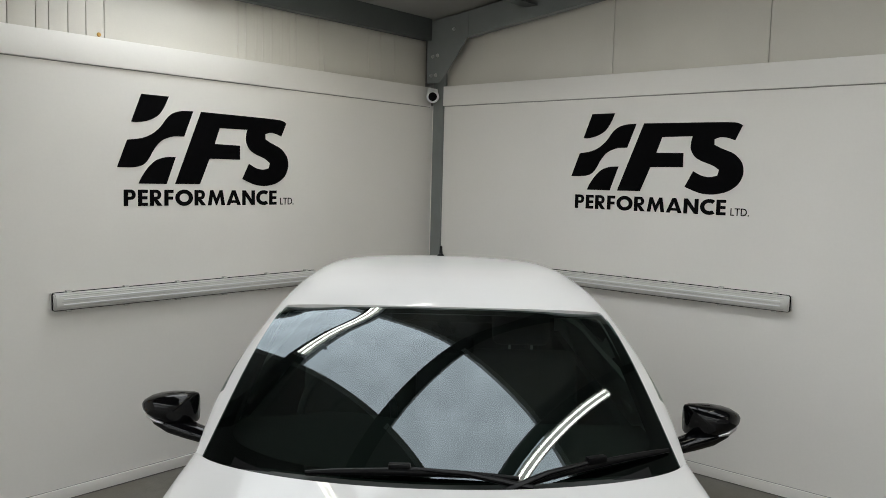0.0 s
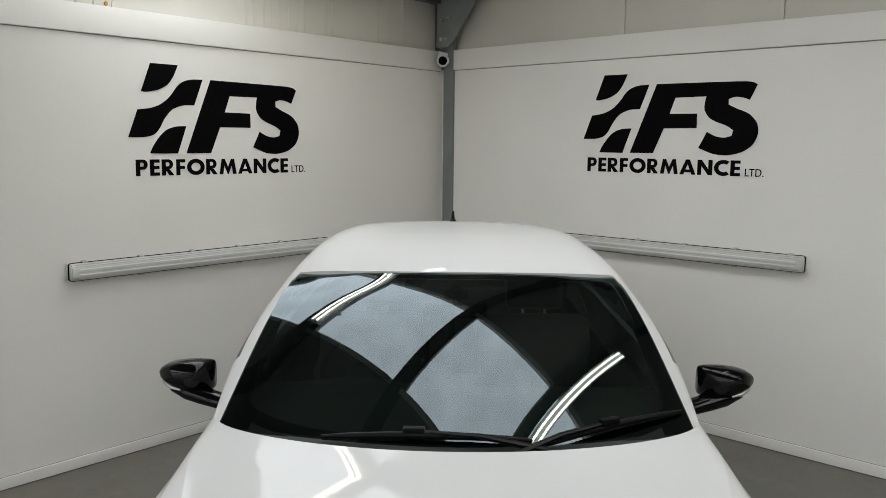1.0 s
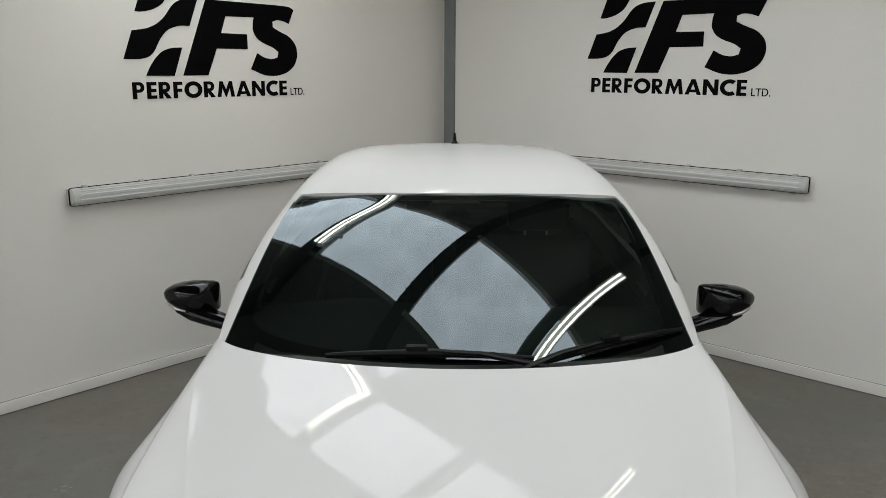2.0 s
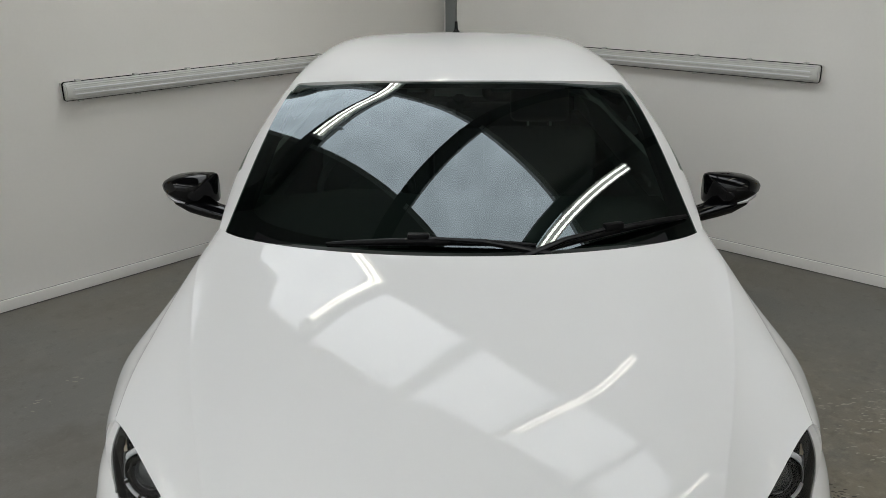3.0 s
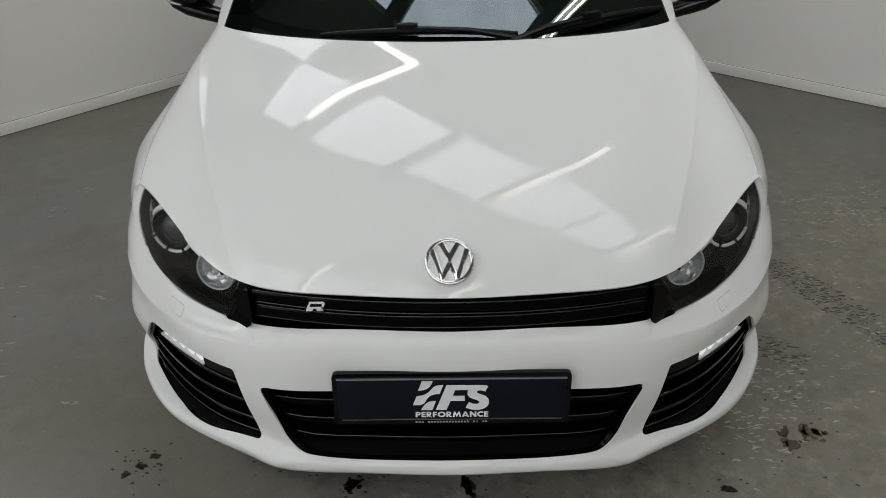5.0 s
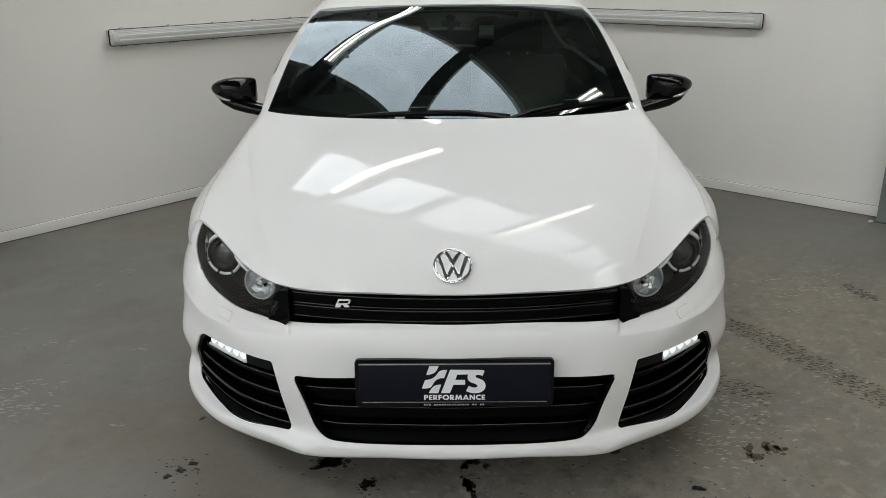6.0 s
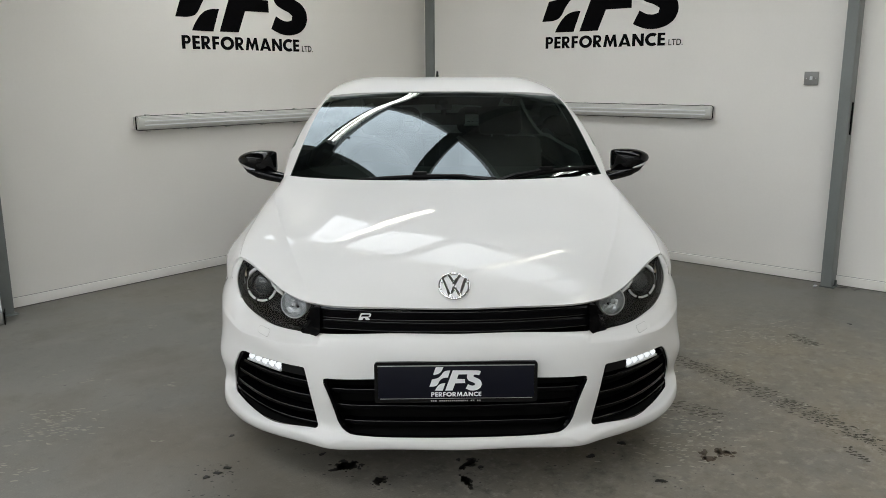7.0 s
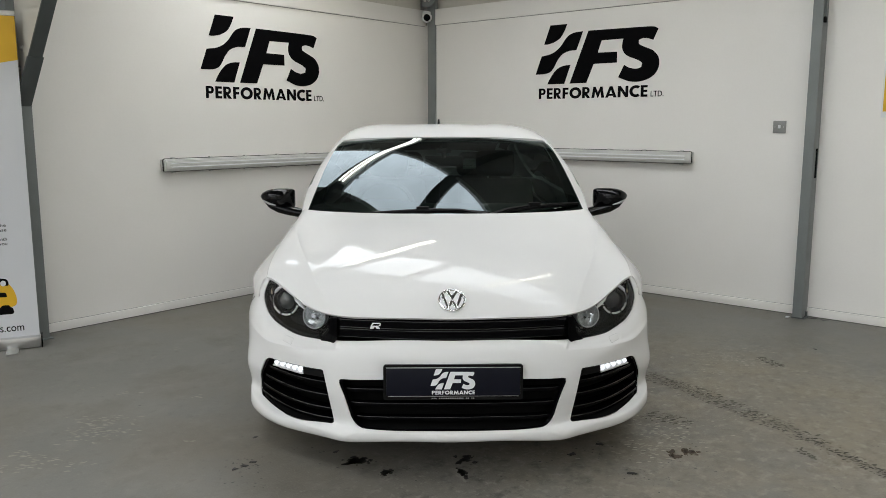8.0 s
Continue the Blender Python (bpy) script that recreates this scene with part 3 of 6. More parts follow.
    for y, z in ((0.16, 1.76), (0.235, 1.72), (0.15, 1.93), (0.215, 1.88)):
        part("bolt", lathe([(0, 0.015), (0.012, 0.015), (0.014, 0.0), (0.02, 0.0), (0.02, -0.004), (0, -0.004)], 6, Matrix.Translation((4.0, y, z)) @ Matrix.Rotation(radians(90), 4, "Y")), SATIN_METAL, lp)
    bm = bmesh.new()
    v = [bm.verts.new((x, y, z)) for x in (3.93, 4.05) for y, z in ((0.2, 2.90), (DEEP, 2.87 + 0.12 * DEEP), (DEEP, 3.03 + 0.12 * DEEP), (0.2, 3.055))]
    for f in ((0, 1, 2, 3), (7, 6, 5, 4), (0, 4, 5, 1), (1, 5, 6, 2), (2, 6, 7, 3), (3, 7, 4, 0)):
        bm.faces.new([v[i] for i in f])
    bmesh.ops.recalc_face_normals(bm, faces=bm.faces[:])
    part("rafter", bm, DARK_STEEL, lp)


# the painted wall mark, in metres from the foot of its lettering
FLAG_TOP = [(0.102, 0.626), (0.274, 0.626), (0.245, 0.561), (0.209, 0.51), (0.146, 0.476), (0.07, 0.461), (0.04, 0.465)]
FLAG_WAVE = [(0.015, 0.362), (0.104, 0.374), (0.166, 0.4), (0.22, 0.445), (0.263, 0.504), (0.299, 0.533), (0.355, 0.55), (0.434, 0.553),
             (0.373, 0.398), (0.299, 0.397), (0.226, 0.37), (0.18, 0.319), (0.144, 0.253), (0.109, 0.219), (0.051, 0.205), (-0.046, 0.205)]
FLAG_LOW = [(0.081, 0.115), (0.102, 0.157), (0.144, 0.214), (0.19, 0.254), (0.251, 0.273), (0.317, 0.275), (0.257, 0.114)]
MARK = [(0.487, 0.554), (1.033, 0.549), (1.102, 0.543), (1.13, 0.526), (1.089, 0.438), (1.043, 0.454), (0.997, 0.459), (0.961, 0.446), (0.962, 0.413),
        (1.011, 0.389), (1.09, 0.36), (1.142, 0.305), (1.152, 0.238), (1.124, 0.173), (1.059, 0.127), (0.968, 0.107), (0.88, 0.114), (0.784, 0.152),
        (0.835, 0.251), (0.888, 0.223), (0.945, 0.214), (0.99, 0.226), (0.999, 0.26), (0.958, 0.288), (0.887, 0.311), (0.839, 0.338), (0.809, 0.387),
        (0.813, 0.437), (0.821, 0.466), (0.618, 0.464), (0.582, 0.365), (0.766, 0.363), (0.767, 0.274), (0.546, 0.273), (0.479, 0.116), (0.312, 0.115)]


def rounded(poly, corner=0.9):
    """Rounds the gentle bends of an outline and keeps its sharp corners."""
    out, k = [], len(poly)
    for i in range(k):
        p, a, b = Vector(poly[i]), Vector(poly[i - 1]), Vector(poly[(i + 1) % k])
        if (p - a).angle(b - p) > corner:
            out.append(tuple(p))
        else:
            s, e = p.lerp(a, 0.4), p.lerp(b, 0.4)
            out += [tuple(s * (1 - t) ** 2 + p * 2 * t * (1 - t) + e * t * t) for t in (0, 0.25, 0.5, 0.75, 1)]
    return out


def word(text, width, height, weight, depth):
    """A line of capitals fitted to a width and a cap height, its foot at the origin."""
    cu = bpy.data.curves.new("word", "FONT")
    cu.body, cu.size, cu.offset, cu.extrude, cu.resolution_u = text, 0.1, weight, 0.001, 4
    ob = new("word", cu)
    me = bpy.data.meshes.new_from_object(ob.evaluated_get(bpy.context.evaluated_depsgraph_get()))
    bpy.data.objects.remove(ob)
    co = np.array([v.co for v in me.vertices])
    lo, hi = co.min(0), co.max(0)
    scale = np.array([width / (hi[0] - lo[0]), height / (hi[1] - lo[1]), depth / max(hi[2] - lo[2], 1e-6)])
    for v, c in zip(me.vertices, co):
        v.co = (c - lo) * scale
    me.materials.clear()
    return me


def arc(cx, cy, rx, ry, a0, a1, n=10):
    return [(cx + rx * math.cos(radians(a0 + (a1 - a0) * i / n)), cy + ry * math.sin(radians(a0 + (a1 - a0) * i / n))) for i in range(n + 1)]


def bold_capitals(text, width, height, depth):
    """Bold geometric capitals cut as flat shapes, fitted to a width and a cap height."""
    bowl = [(.24, 1), (.40, 1)] + arc(.40, .69, .27, .31, 90, -90) + [(.24, .38), (.24, .57), (.38, .57)] + arc(.38, .69, .08, .12, -90, 90) + [(.24, .81)]
    ring = lambda a0, a1: arc(.55, .5, .55, .52, a0, a1, 16) + arc(.55, .5, .29, .27, a1, a0, 16)
    stem = [(0, 0), (.24, 0), (.24, 1), (0, 1)]
    shapes = {
        "P": (.70, [stem, bowl]),
        "R": (.76, [stem, bowl, [(.24, .38), (.46, .38), (.74, 0), (.45, 0), (.24, .31)]]),
        "E": (.58, [[(0, 0), (.56, 0), (.56, .2), (.24, .2), (.24, .4), (.54, .4), (.54, .6), (.24, .6), (.24, .8), (.56, .8), (.56, 1), (0, 1)]]),
        "F": (.56, [[(0, 0), (.24, 0), (.24, .38), (.52, .38), (.52, .58), (.24, .58), (.24, .8), (.55, .8), (.55, 1), (0, 1)]]),
        "O": (1.10, [ring(90, 270), ring(-90, 90)]),
        "C": (.86, [arc(.55, .5, .55, .52, 52, 308, 24) + arc(.55, .5, .29, .27, 308, 52, 24)]),
        "M": (1.14, [[(0, 0), (.16, 1), (.36, 1), (.57, .46), (.78, 1), (.98, 1), (1.14, 0), (.90, 0), (.82, .58), (.60, 0), (.54, 0), (.32, .58), (.24, 0)]]),
        "A": (1.0, [[(0, 0), (.25, 0), (.50, .70), (.50, 1), (.38, 1)], [(.50, 1), (.50, .70), (.75, 0), (1, 0), (.62, 1)], [(.304, .15), (.696, .15), (.632, .33), (.368, .33)]]),
        "N": (.90, [[(0, 0), (.24, 0), (.24, .60), (.66, 0), (.90, 0), (.90, 1), (.66, 1), (.66, .40), (.24, 1), (0, 1)]]),
    }
    total = sum(shapes[c][0] for c in text) + .10 * (len(text) - 1)
    sx, x, bm = width / total, 0.0, None
    for c in text:
        for poly in shapes[c][1]:
            bm = prism([((x + px) * sx, pz * height) for px, pz in poly], depth, None, 0, bm)
        x += shapes[c][0] + .10
    me = bpy.data.meshes.new("lettering")
    bm.to_mesh(me)
    bm.free()
    return me


def build_mark(name, place, size, depth, mat, label, parent=None, with_ltd=True):
    """The company mark: four plain slanted shapes over a line of capitals."""
    if parent is None:
        ob = thing(name, None, None, label, "wall sign", m=place)
        inner = Matrix.Diagonal((size, size, 1, 1))
    else:
        ob, inner = parent, place @ Matrix.Diagonal((size, size, 1, 1))
    for n, poly in (("flag_shape", FLAG_TOP), ("flag_shape", FLAG_WAVE), ("flag_shape", FLAG_LOW), ("slanted_shape", MARK)):
        part(n, prism(rounded(poly), depth, inner if parent is None else inner @ Matrix.Diagonal((0.925, 1, 1, 1))), mat, ob)
    for text, x, w, h, wt in (("PERFORMANCE", -0.008, 1.065, 0.094, 0.0013), ("LTD.", 1.084, 0.112, 0.046, 0.0004)):
        if text == "LTD." and not with_ltd:
            continue
        me = bold_capitals(text, w, h, depth) if wt > 0.001 else word(text, w, h, wt, depth)
        me.transform(inner @ Matrix.Translation((x, -0.014, 0)))
        part("lettering", me, mat, ob)
    return ob


RIB_AND_SHADE_GREY = material("grey_rib_and_shade", (0.47, 0.47, 0.46), 0.4, vary=0.15, scale=30)


def wall_batten(place, length, label):
    """A weatherproof twin-tube batten, switched off, with clips along its cover. x runs along it, z out of the wall, y up."""
    ob = thing("wall_batten_light", None, None, label, "batten light", "batten lights on the walls", m=place)
    part("tray", box(0.006, length - 0.006, -0.045, 0.045, 0, 0.04, 0.008), BATTEN, ob)
    part("gasket", prism(fillet([(0.002, -0.051), (length - 0.002, -0.051), (length - 0.002, 0.051), (0.002, 0.051)], 0.020), 0.005, Matrix.Translation((0, 0, 0.038))), MATT_BLACK, ob, "thin dark gasket")
    prof = [(-0.047, 0), (0.047, 0), (0.046, 0.010), (0.036, 0.028), (0.018, 0.036), (-0.018, 0.036), (-0.036, 0.028), (-0.046, 0.010)]
    cover = prism(prof, length - 0.011, Matrix(((0, 0, 1, 0.0055), (1, 0, 0, 0), (0, 1, 0, 0.0435), (0, 0, 0, 1))))
    bmesh.ops.bevel(cover, geom=[e for e in cover.edges if abs(e.verts[0].co.x - e.verts[1].co.x) < 1e-5], offset=0.006, segments=2, affect="EDGES")
    part("cover", shade(cover, 50), DIFFUSER, ob, "clear ribbed plastic cover")
    # long ribs moulded in the cover and the pale tubes that show through it
    for y, z, w in ((-0.040, 0.067, 0.0022), (-0.031, 0.0755, 0.0018), (0.031, 0.0755, 0.0018), (0.040, 0.067, 0.0022)):
        part("cover_rib", sweep([(q, y, z) for q in (0.03, length / 2, length - 0.03)], w, 6, up=(0, 1, 0)), RIB_AND_SHADE_GREY, ob)
    for y in (-0.014, 0.014):
        part("tube_behind_cover", sweep([(q, y, 0.0775) for q in (0.05, length / 2, length - 0.05)], 0.0045, 8, up=(0, 1, 0)), PRINT_WHITE, ob, "pale unlit tube")
    # grey strip on the cover, drawn as the shade between the tubes
    part("tube_shade_strip", box(0.04, length - 0.04, -0.0035, 0.0035, 0.0785, 0.0800), RIB_AND_SHADE_GREY, ob)
    part("end_fitting", box(0.008, 0.05, -0.03, 0.03, 0.05, 0.074, 0.006), BATTEN, ob)
    part("end_fitting", box(length - 0.05, length - 0.008, -0.03, 0.03, 0.05, 0.074, 0.006), BATTEN, ob)
    k = 6
    for i in range(k):
        x = 0.09 + (length - 0.18) * i / (k - 1)
        for s in (-1, 1):
            part("clip", box(x - 0.013, x + 0.013, s * 0.0535 - 0.004, s * 0.0535 + 0.004, 0.028, 0.056, 0.0015), DIFFUSER, ob)
    return ob


def lit_batten(x0, x1, y):
    """A twin-tube batten under a purlin, switched on."""
    m = ROOM @ Matrix.Translation((x0, y, roof_z(y) - 0.27))
    ob = thing("ceiling_batten_light", None, None, "white twin-tube batten light, switched on, under the roof", "batten light", "lit batten lights under the roof", m=m)
    ln = x1 - x0
    part("tray", box(0, ln, -0.05, 0.05, 0.03, 0.08, 0.006), BATTEN, ob)
    part("hanger", box(0.2, 0.23, -0.012, 0.012, 0.08, 0.27), STEEL, ob)
    part("hanger", box(ln - 0.23, ln - 0.2, -0.012, 0.012, 0.08, 0.27), STEEL, ob)
    for s in (-1, 1):
        part("tube", sweep([(q, s * 0.024, 0.0) for q in (0.03, ln / 2, ln - 0.03)], 0.010, 10, up=(0, 1, 0)), TUBE_GLOW, ob, "glowing fluorescent tube")
    for q in (0.0, ln - 0.03):
        part("lampholder", box(q, q + 0.03, -0.045, 0.045, -0.02, 0.035, 0.004), BATTEN, ob)


def build_purlins():
    for y in PURLINS:
        z = roof_z(y)
        bm = box(0, LONG, y - 0.055, y + 0.055, z - 0.006, z - 0.002)
        box(0, LONG, y - 0.050, y - 0.042, z - 0.12, z - 0.006, into=bm)
        box(0, LONG, y - 0.050, y + 0.050, z - 0.126, z - 0.12, into=bm)
        room_thing("purlin", bm, DARK_STEEL, "dark grey steel purlin under the roof", "purlin", "", "purlins under the roof")


def build_fittings():
    # on the eaves wall the lettering reads from far x to near x
    to_eaves = ROOM @ Matrix(((-1, 0, 0, 2.551), (0, 0, 1, 0.0015), (0, 1, 0, 1.627), (0, 0, 0, 1)))
    to_gable = ROOM @ Matrix(((0, 0, 1, 0.0015), (1, 0, 0, 1.394), (0, 1, 0, 1.650), (0, 0, 0, 1)))
    build_mark("wall_logo", to_eaves, 1.0, 0.002, VINYL, "black vinyl company mark with capitals on a white wall")
    build_mark("wall_logo", to_gable, 1.0, 0.002, VINYL, "black vinyl company mark with capitals on a white wall")
    wall_batten(ROOM @ Matrix(((-1, 0, 0, 2.985), (0, 0, 1, 0), (0, 1, 0, 1.109), (0, 0, 0, 1))), 1.8, "long grey plastic batten light, switched off, on a white wall")
    wall_batten(ROOM @ Matrix(((0, 0, 1, 0), (-1, 0, 0, 2.875), (0, -1, 0, 1.149), (0, 0, 0, 1))), 1.8, "long grey plastic batten light, switched off, on a white wall")
    for x0, x1, y in BATTENS:
        lit_batten(x0, x1, y)
    # switch on the gable wall
    sw = thing("wall_switch", None, None, "brushed steel switch plate on the white wall", "switch", m=ROOM @ Matrix(((0, 0, 1, 0), (1, 0, 0, 3.52), (0, 1, 0, 1.392), (0, 0, 0, 1))))
    part("plate", box(-0.046, 0.046, -0.045, 0.045, 0, 0.012, 0.003), SWITCH_GREY, sw)
    part("rocker", box(-0.009, 0.009, -0.010, 0.014, 0.011, 0.016, 0.002), PRINT_WHITE, sw, "white rocker")
    for y in (-0.03, 0.03):
        part("screw", lathe([(0, 0.002), (0.003, 0.002), (0.0035, 0)], 8, Matrix.Translation((y, 0, 0.012))), CHROME, sw)
    # security camera at the top of the corner
    cm = thing("security_camera", None, None, "white dome security camera with a black lens", "security camera", m=ROOM @ Matrix.Translation((0.0, 0.05, 2.462)))
    turn = Vector((0.74, 0.62, -0.12)).normalized().to_track_quat("Z", "Y").to_matrix().to_4x4()
    eye_m = Matrix.Translation((0.075, 0.05, -0.01)) @ turn
    part("bracket", box(0.0, 0.09, 0.0, 0.05, -0.03, 0.055, 0.012), PRINT_WHITE, cm)
    part("housing", lathe([(0, -0.05), (0.03, -0.045), (0.048, -0.02), (0.050, 0.01), (0.044, 0.030), (0.038, 0.037), (0.0, 0.030)], 28, eye_m), PRINT_WHITE, cm)
    part("lens", lathe([(0, 0.044), (0.02, 0.043), (0.031, 0.039), (0.035, 0.034)], 24, eye_m), VINYL, cm, "black lens cover")
    # brass plug on top of the capping
    thing("brass_plug", lathe([(0, 0.010), (0.008, 0.010), (0.012, 0.005), (0.012, 0)], 16, Matrix.Rotation(radians(-90), 4, "X")), BRASS, "small brass plug on the cladding above the capping board", "plug", m=ROOM @ Matrix.Translation((2.668, -0.048, 2.556)))


def build_banner():
    base = Vector((-2.597, 2.09, 0))
    along = Vector((-0.91, -0.41, 0)).normalized()
    m = Matrix.LocRotScale(base, Matrix((along, Vector((0, 0, 1)), along.cross(Vector((0, 0, 1))))).transposed(), None)
    ob = thing("roll_up_banner", None, None, "white roll-up banner with a yellow printed head on a silver base", "banner", m=m)
    out = -1 if (m.to_3x3() @ Vector((0, 0, 1))).y > 0 else 1
    part("base_case", box(-0.01, 0.85, 0.0, 0.075, -0.045, 0.045, 0.02), SATIN_METAL, ob, "rounded silver base case")
    part("end_cap", box(-0.016, -0.008, 0.0, 0.078, -0.046, 0.046, 0.003), GLOSS_BLACK, ob)
    for x in (0.12, 0.70):
        part("foot", box(x, x + 0.07, 0.0, 0.012, -0.16, 0.16, 0.005), SATIN_METAL, ob)
    part("sheet", box(0.0, 0.84, 0.07, 2.07, -0.001, 0.001), BANNER_WHITE, ob, "white printed sheet")
    part("top_rail", box(-0.002, 0.842, 2.06, 2.09, -0.008, 0.008, 0.003), SATIN_METAL, ob)
    f = out
    head = [(0.0, 1.80), (0.10, 1.78), (0.25, 1.74), (0.45, 1.72), (0.65, 1.74), (0.84, 1.80), (0.84, 2.06), (0.0, 2.06)]
    part("printed_head", prism(head, 0.0006, Matrix.Translation((0, 0, 0.0014 if f > 0 else -0.002))), BANNER_YELLOW, ob, "yellow printed area")
    # printed picture at the foot of the sheet, kept to plain shapes, and lines of small print as bars
    blob = fillet([(0.11, 0.27), (0.115, 0.36), (0.16, 0.44), (0.30, 0.47), (0.55, 0.46), (0.72, 0.40), (0.74, 0.28)], 0.06)
    zf = 0.0014 if f > 0 else -0.002
    part("printed_picture", prism(blob, 0.0006, Matrix.Translation((0, 0, zf))), BANNER_YELLOW, ob, "yellow printed shape")
    part("printed_shadow", prism(fillet([(0.13, 0.225), (0.14, 0.272), (0.70, 0.272), (0.72, 0.225)], 0.02), 0.0006, Matrix.Translation((0, 0, zf))), MATT_BLACK, ob)
    part("printed_window", prism(fillet([(.150, .405), (.155, .45), (.215, .462), (.225, .42)], .018), 0.0008, Matrix.Translation((0, 0, zf * 1.1))), MATT_BLACK, ob)
    part("printed_lamp", prism([(.182 + .016 * math.cos(q * .5), .425 + .018 * math.sin(q * .5)) for q in range(13)], 0.0010, Matrix.Translation((0, 0, zf * 1.2))), BANNER_WHITE, ob)
    part("printed_patch", prism(fillet([(.165, .335), (.17, .365), (.235, .372), (.235, .340)], .012), 0.0008, Matrix.Translation((0, 0, zf * 1.1))), MATT_BLACK, ob)
    part("printed_wheel", prism(fillet([(.150, .235), (.152, .285), (.205, .285), (.21, .235)], .018), 0.0008, Matrix.Translation((0, 0, zf * 1.1))), MATT_BLACK, ob)
    for text, x, z, w, h in (("s.com", .085, .112, .135, .034), ("the", .140, .782, .046, .020), ("ase", .138, .752, .044, .014), ("with", .140, .695, .050, .020), ("you", .140, .660, .046, .020), ("s", .128, 1.585, .030, .034)):
        me = word(text, w, h, 0.0006, 0.0008)
        me.transform(Matrix.Translation((x + w, z, -0.0012)) @ Matrix.Rotation(math.pi, 4, "Y") if f < 0 else Matrix.Translation((x, z, 0.0012)))
        part("lettering", me, MATT_BLACK, ob)
    for x0, x1, z, h in ((.24, .62, .118, .026), (.200, .60, .785, .012), (.196, .57, .754, .012), (.204, .55, .698, .012), (.200, .50, .664, .012), (.172, .60, 1.590, .036)):
        part("print_bar", box(x0, x1, z, z + h, -0.0022, -0.0012) if f < 0 else box(x0, x1, z, z + h, 0.0012, 0.0022), MATT_BLACK, ob)
    # notice on the gable wall past the post
    nt = thing("wall_poster", None, None, "yellow and white poster on the white wall", "poster", m=ROOM @ Matrix(((0, 0, 1, 0.002), (1, 0, 0, 4.196), (0, 1, 0, 1.478), (0, 0, 0, 1))))
    part("sheet", box(-0.01, 0.5, -0.02, 0.36, 0, 0.002), PRINT_WHITE, nt)
    part("printed_area", box(0, 0.49, 0.02, 0.345, 0.002, 0.003), BANNER_YELLOW, nt)


def blot(name, x, y, rx, ry, turn, seed, rough=0.5, label="dark dried oil spot on the concrete", mat=None):
    """An irregular dried spill, a millimetre thick: a larger one breaks up into a ragged core and splashes round it."""
    rnd = random.Random(seed)
    place = Matrix.Rotation(turn, 4, "Z")
    spots = [(0, 0, 1.0 if rx < 0.03 else 0.62)]
    if rx > 0.011:
        for _ in range(int(rx * 700)):
            a, d = rnd.uniform(0, 2 * math.pi), rnd.uniform(0.35, 1.25)
            spots.append((rx * d * math.cos(a), ry * d * math.sin(a), rnd.uniform(0.06, 0.26)))
    bm = None
    for cx, cy, size in spots:
        ph = [rnd.uniform(0, 6.28) for _ in range(6)]
        steps = 48 if size > 0.5 else 11
        poly = []
        for k in range(steps):
            a = 2 * math.pi * k / steps
            r = 1 + rough * sum(math.sin((j + 2) * a + ph[j]) / (j * 0.5 + 1.6) for j in range(6)) * 0.55 + rnd.uniform(-0.12, 0.12)
            poly.append((cx + rx * size * r * math.cos(a), cy + (ry if size > 0.5 else (rx + ry) / 2) * size * r * math.sin(a)))
        bm = prism(poly, 0.0012, place, 0.0, bm)
    thing(name, bm, mat or OIL, label, "stain", "", "structure", Matrix.Translation((x, y, 0.0005)))


build_shell()
build_frame()
build_purlins()
build_fittings()
build_banner()

# ---- dried spills, tyre tracks and scuffs on the floor ----
for i, (x, y, rx, ry) in enumerate([(-.40, .262, .052, .035), (-.435, .235, .02, .012), (-.272, .146, .035, .022), (.059, .273, .045, .018), (.10, .24, .012, .008), (.02, .30, .01, .008), (.041, .137, .045, .014), (.526, .315, .012, .018),
                                    (.669, .421, .018, .012), (.738, .118, .02, .01), (-.865, .221, .014, .010), (-.84, .26, .012, .01), (-.90, .19, .012, .01), (-.887, .531, .012, .007), (-.50, .36, .012, .008), (2.362, 1.913, .012, .01)]):
    blot("oil_stain", x, y, rx, ry, 0.3 * i, 40 + i)


def tyre_track(path, width, seed, mat, label, dense=0.5):
    """Broken streaks of tread dirt left along a line, in uneven bunches."""
    rnd = random.Random(seed)
    bm = bmesh.new()
    for (ax, ay), (bx, by) in zip(path, path[1:]):
        d = Vector((bx - ax, by - ay))
        n = max(1, int(d.length / 0.012))
        t_ = d.normalized()
        s_ = Vector((-t_.y, t_.x))
        for i in range(n):
            bunch = 0.5 + 0.5 * math.sin(i * 0.9 + seed) * math.sin(i * 0.37 + ax * 9)
            for k in range(9):
                if rnd.random() > dense * (0.35 + 1.1 * bunch) * (1.15 - abs(k - 4) * 0.2):
                    continue
                c = Vector((ax, ay)) + d * ((i + rnd.uniform(0, 1)) / n) + s_ * ((k - 4) / 9 * width + rnd.uniform(-.007, .007))
                l_, w_ = rnd.uniform(.006, .030), rnd.uniform(.004, .013)
                u_ = (Vector((1, .1)) + t_ * rnd.uniform(-.2, .7)).normalized()
                v_ = Vector((-u_.y, u_.x))
                q = [c + u_ * l_ * a + v_ * w_ * b for a, b in ((-.5, rnd.uniform(-.3, .1)), (-.1, -rnd.uniform(.2, .6)), (.25, -rnd.uniform(.2, .5)), (.5, 0), (.2, rnd.uniform(.2, .5)), (-.3, rnd.uniform(.2, .5)))]
                bm.faces.new([bm.verts.new((p.x, p.y, .0012)) for p in q])
    thing("tyre_track", bm, mat, label, "tyre marks", "", "stuff")


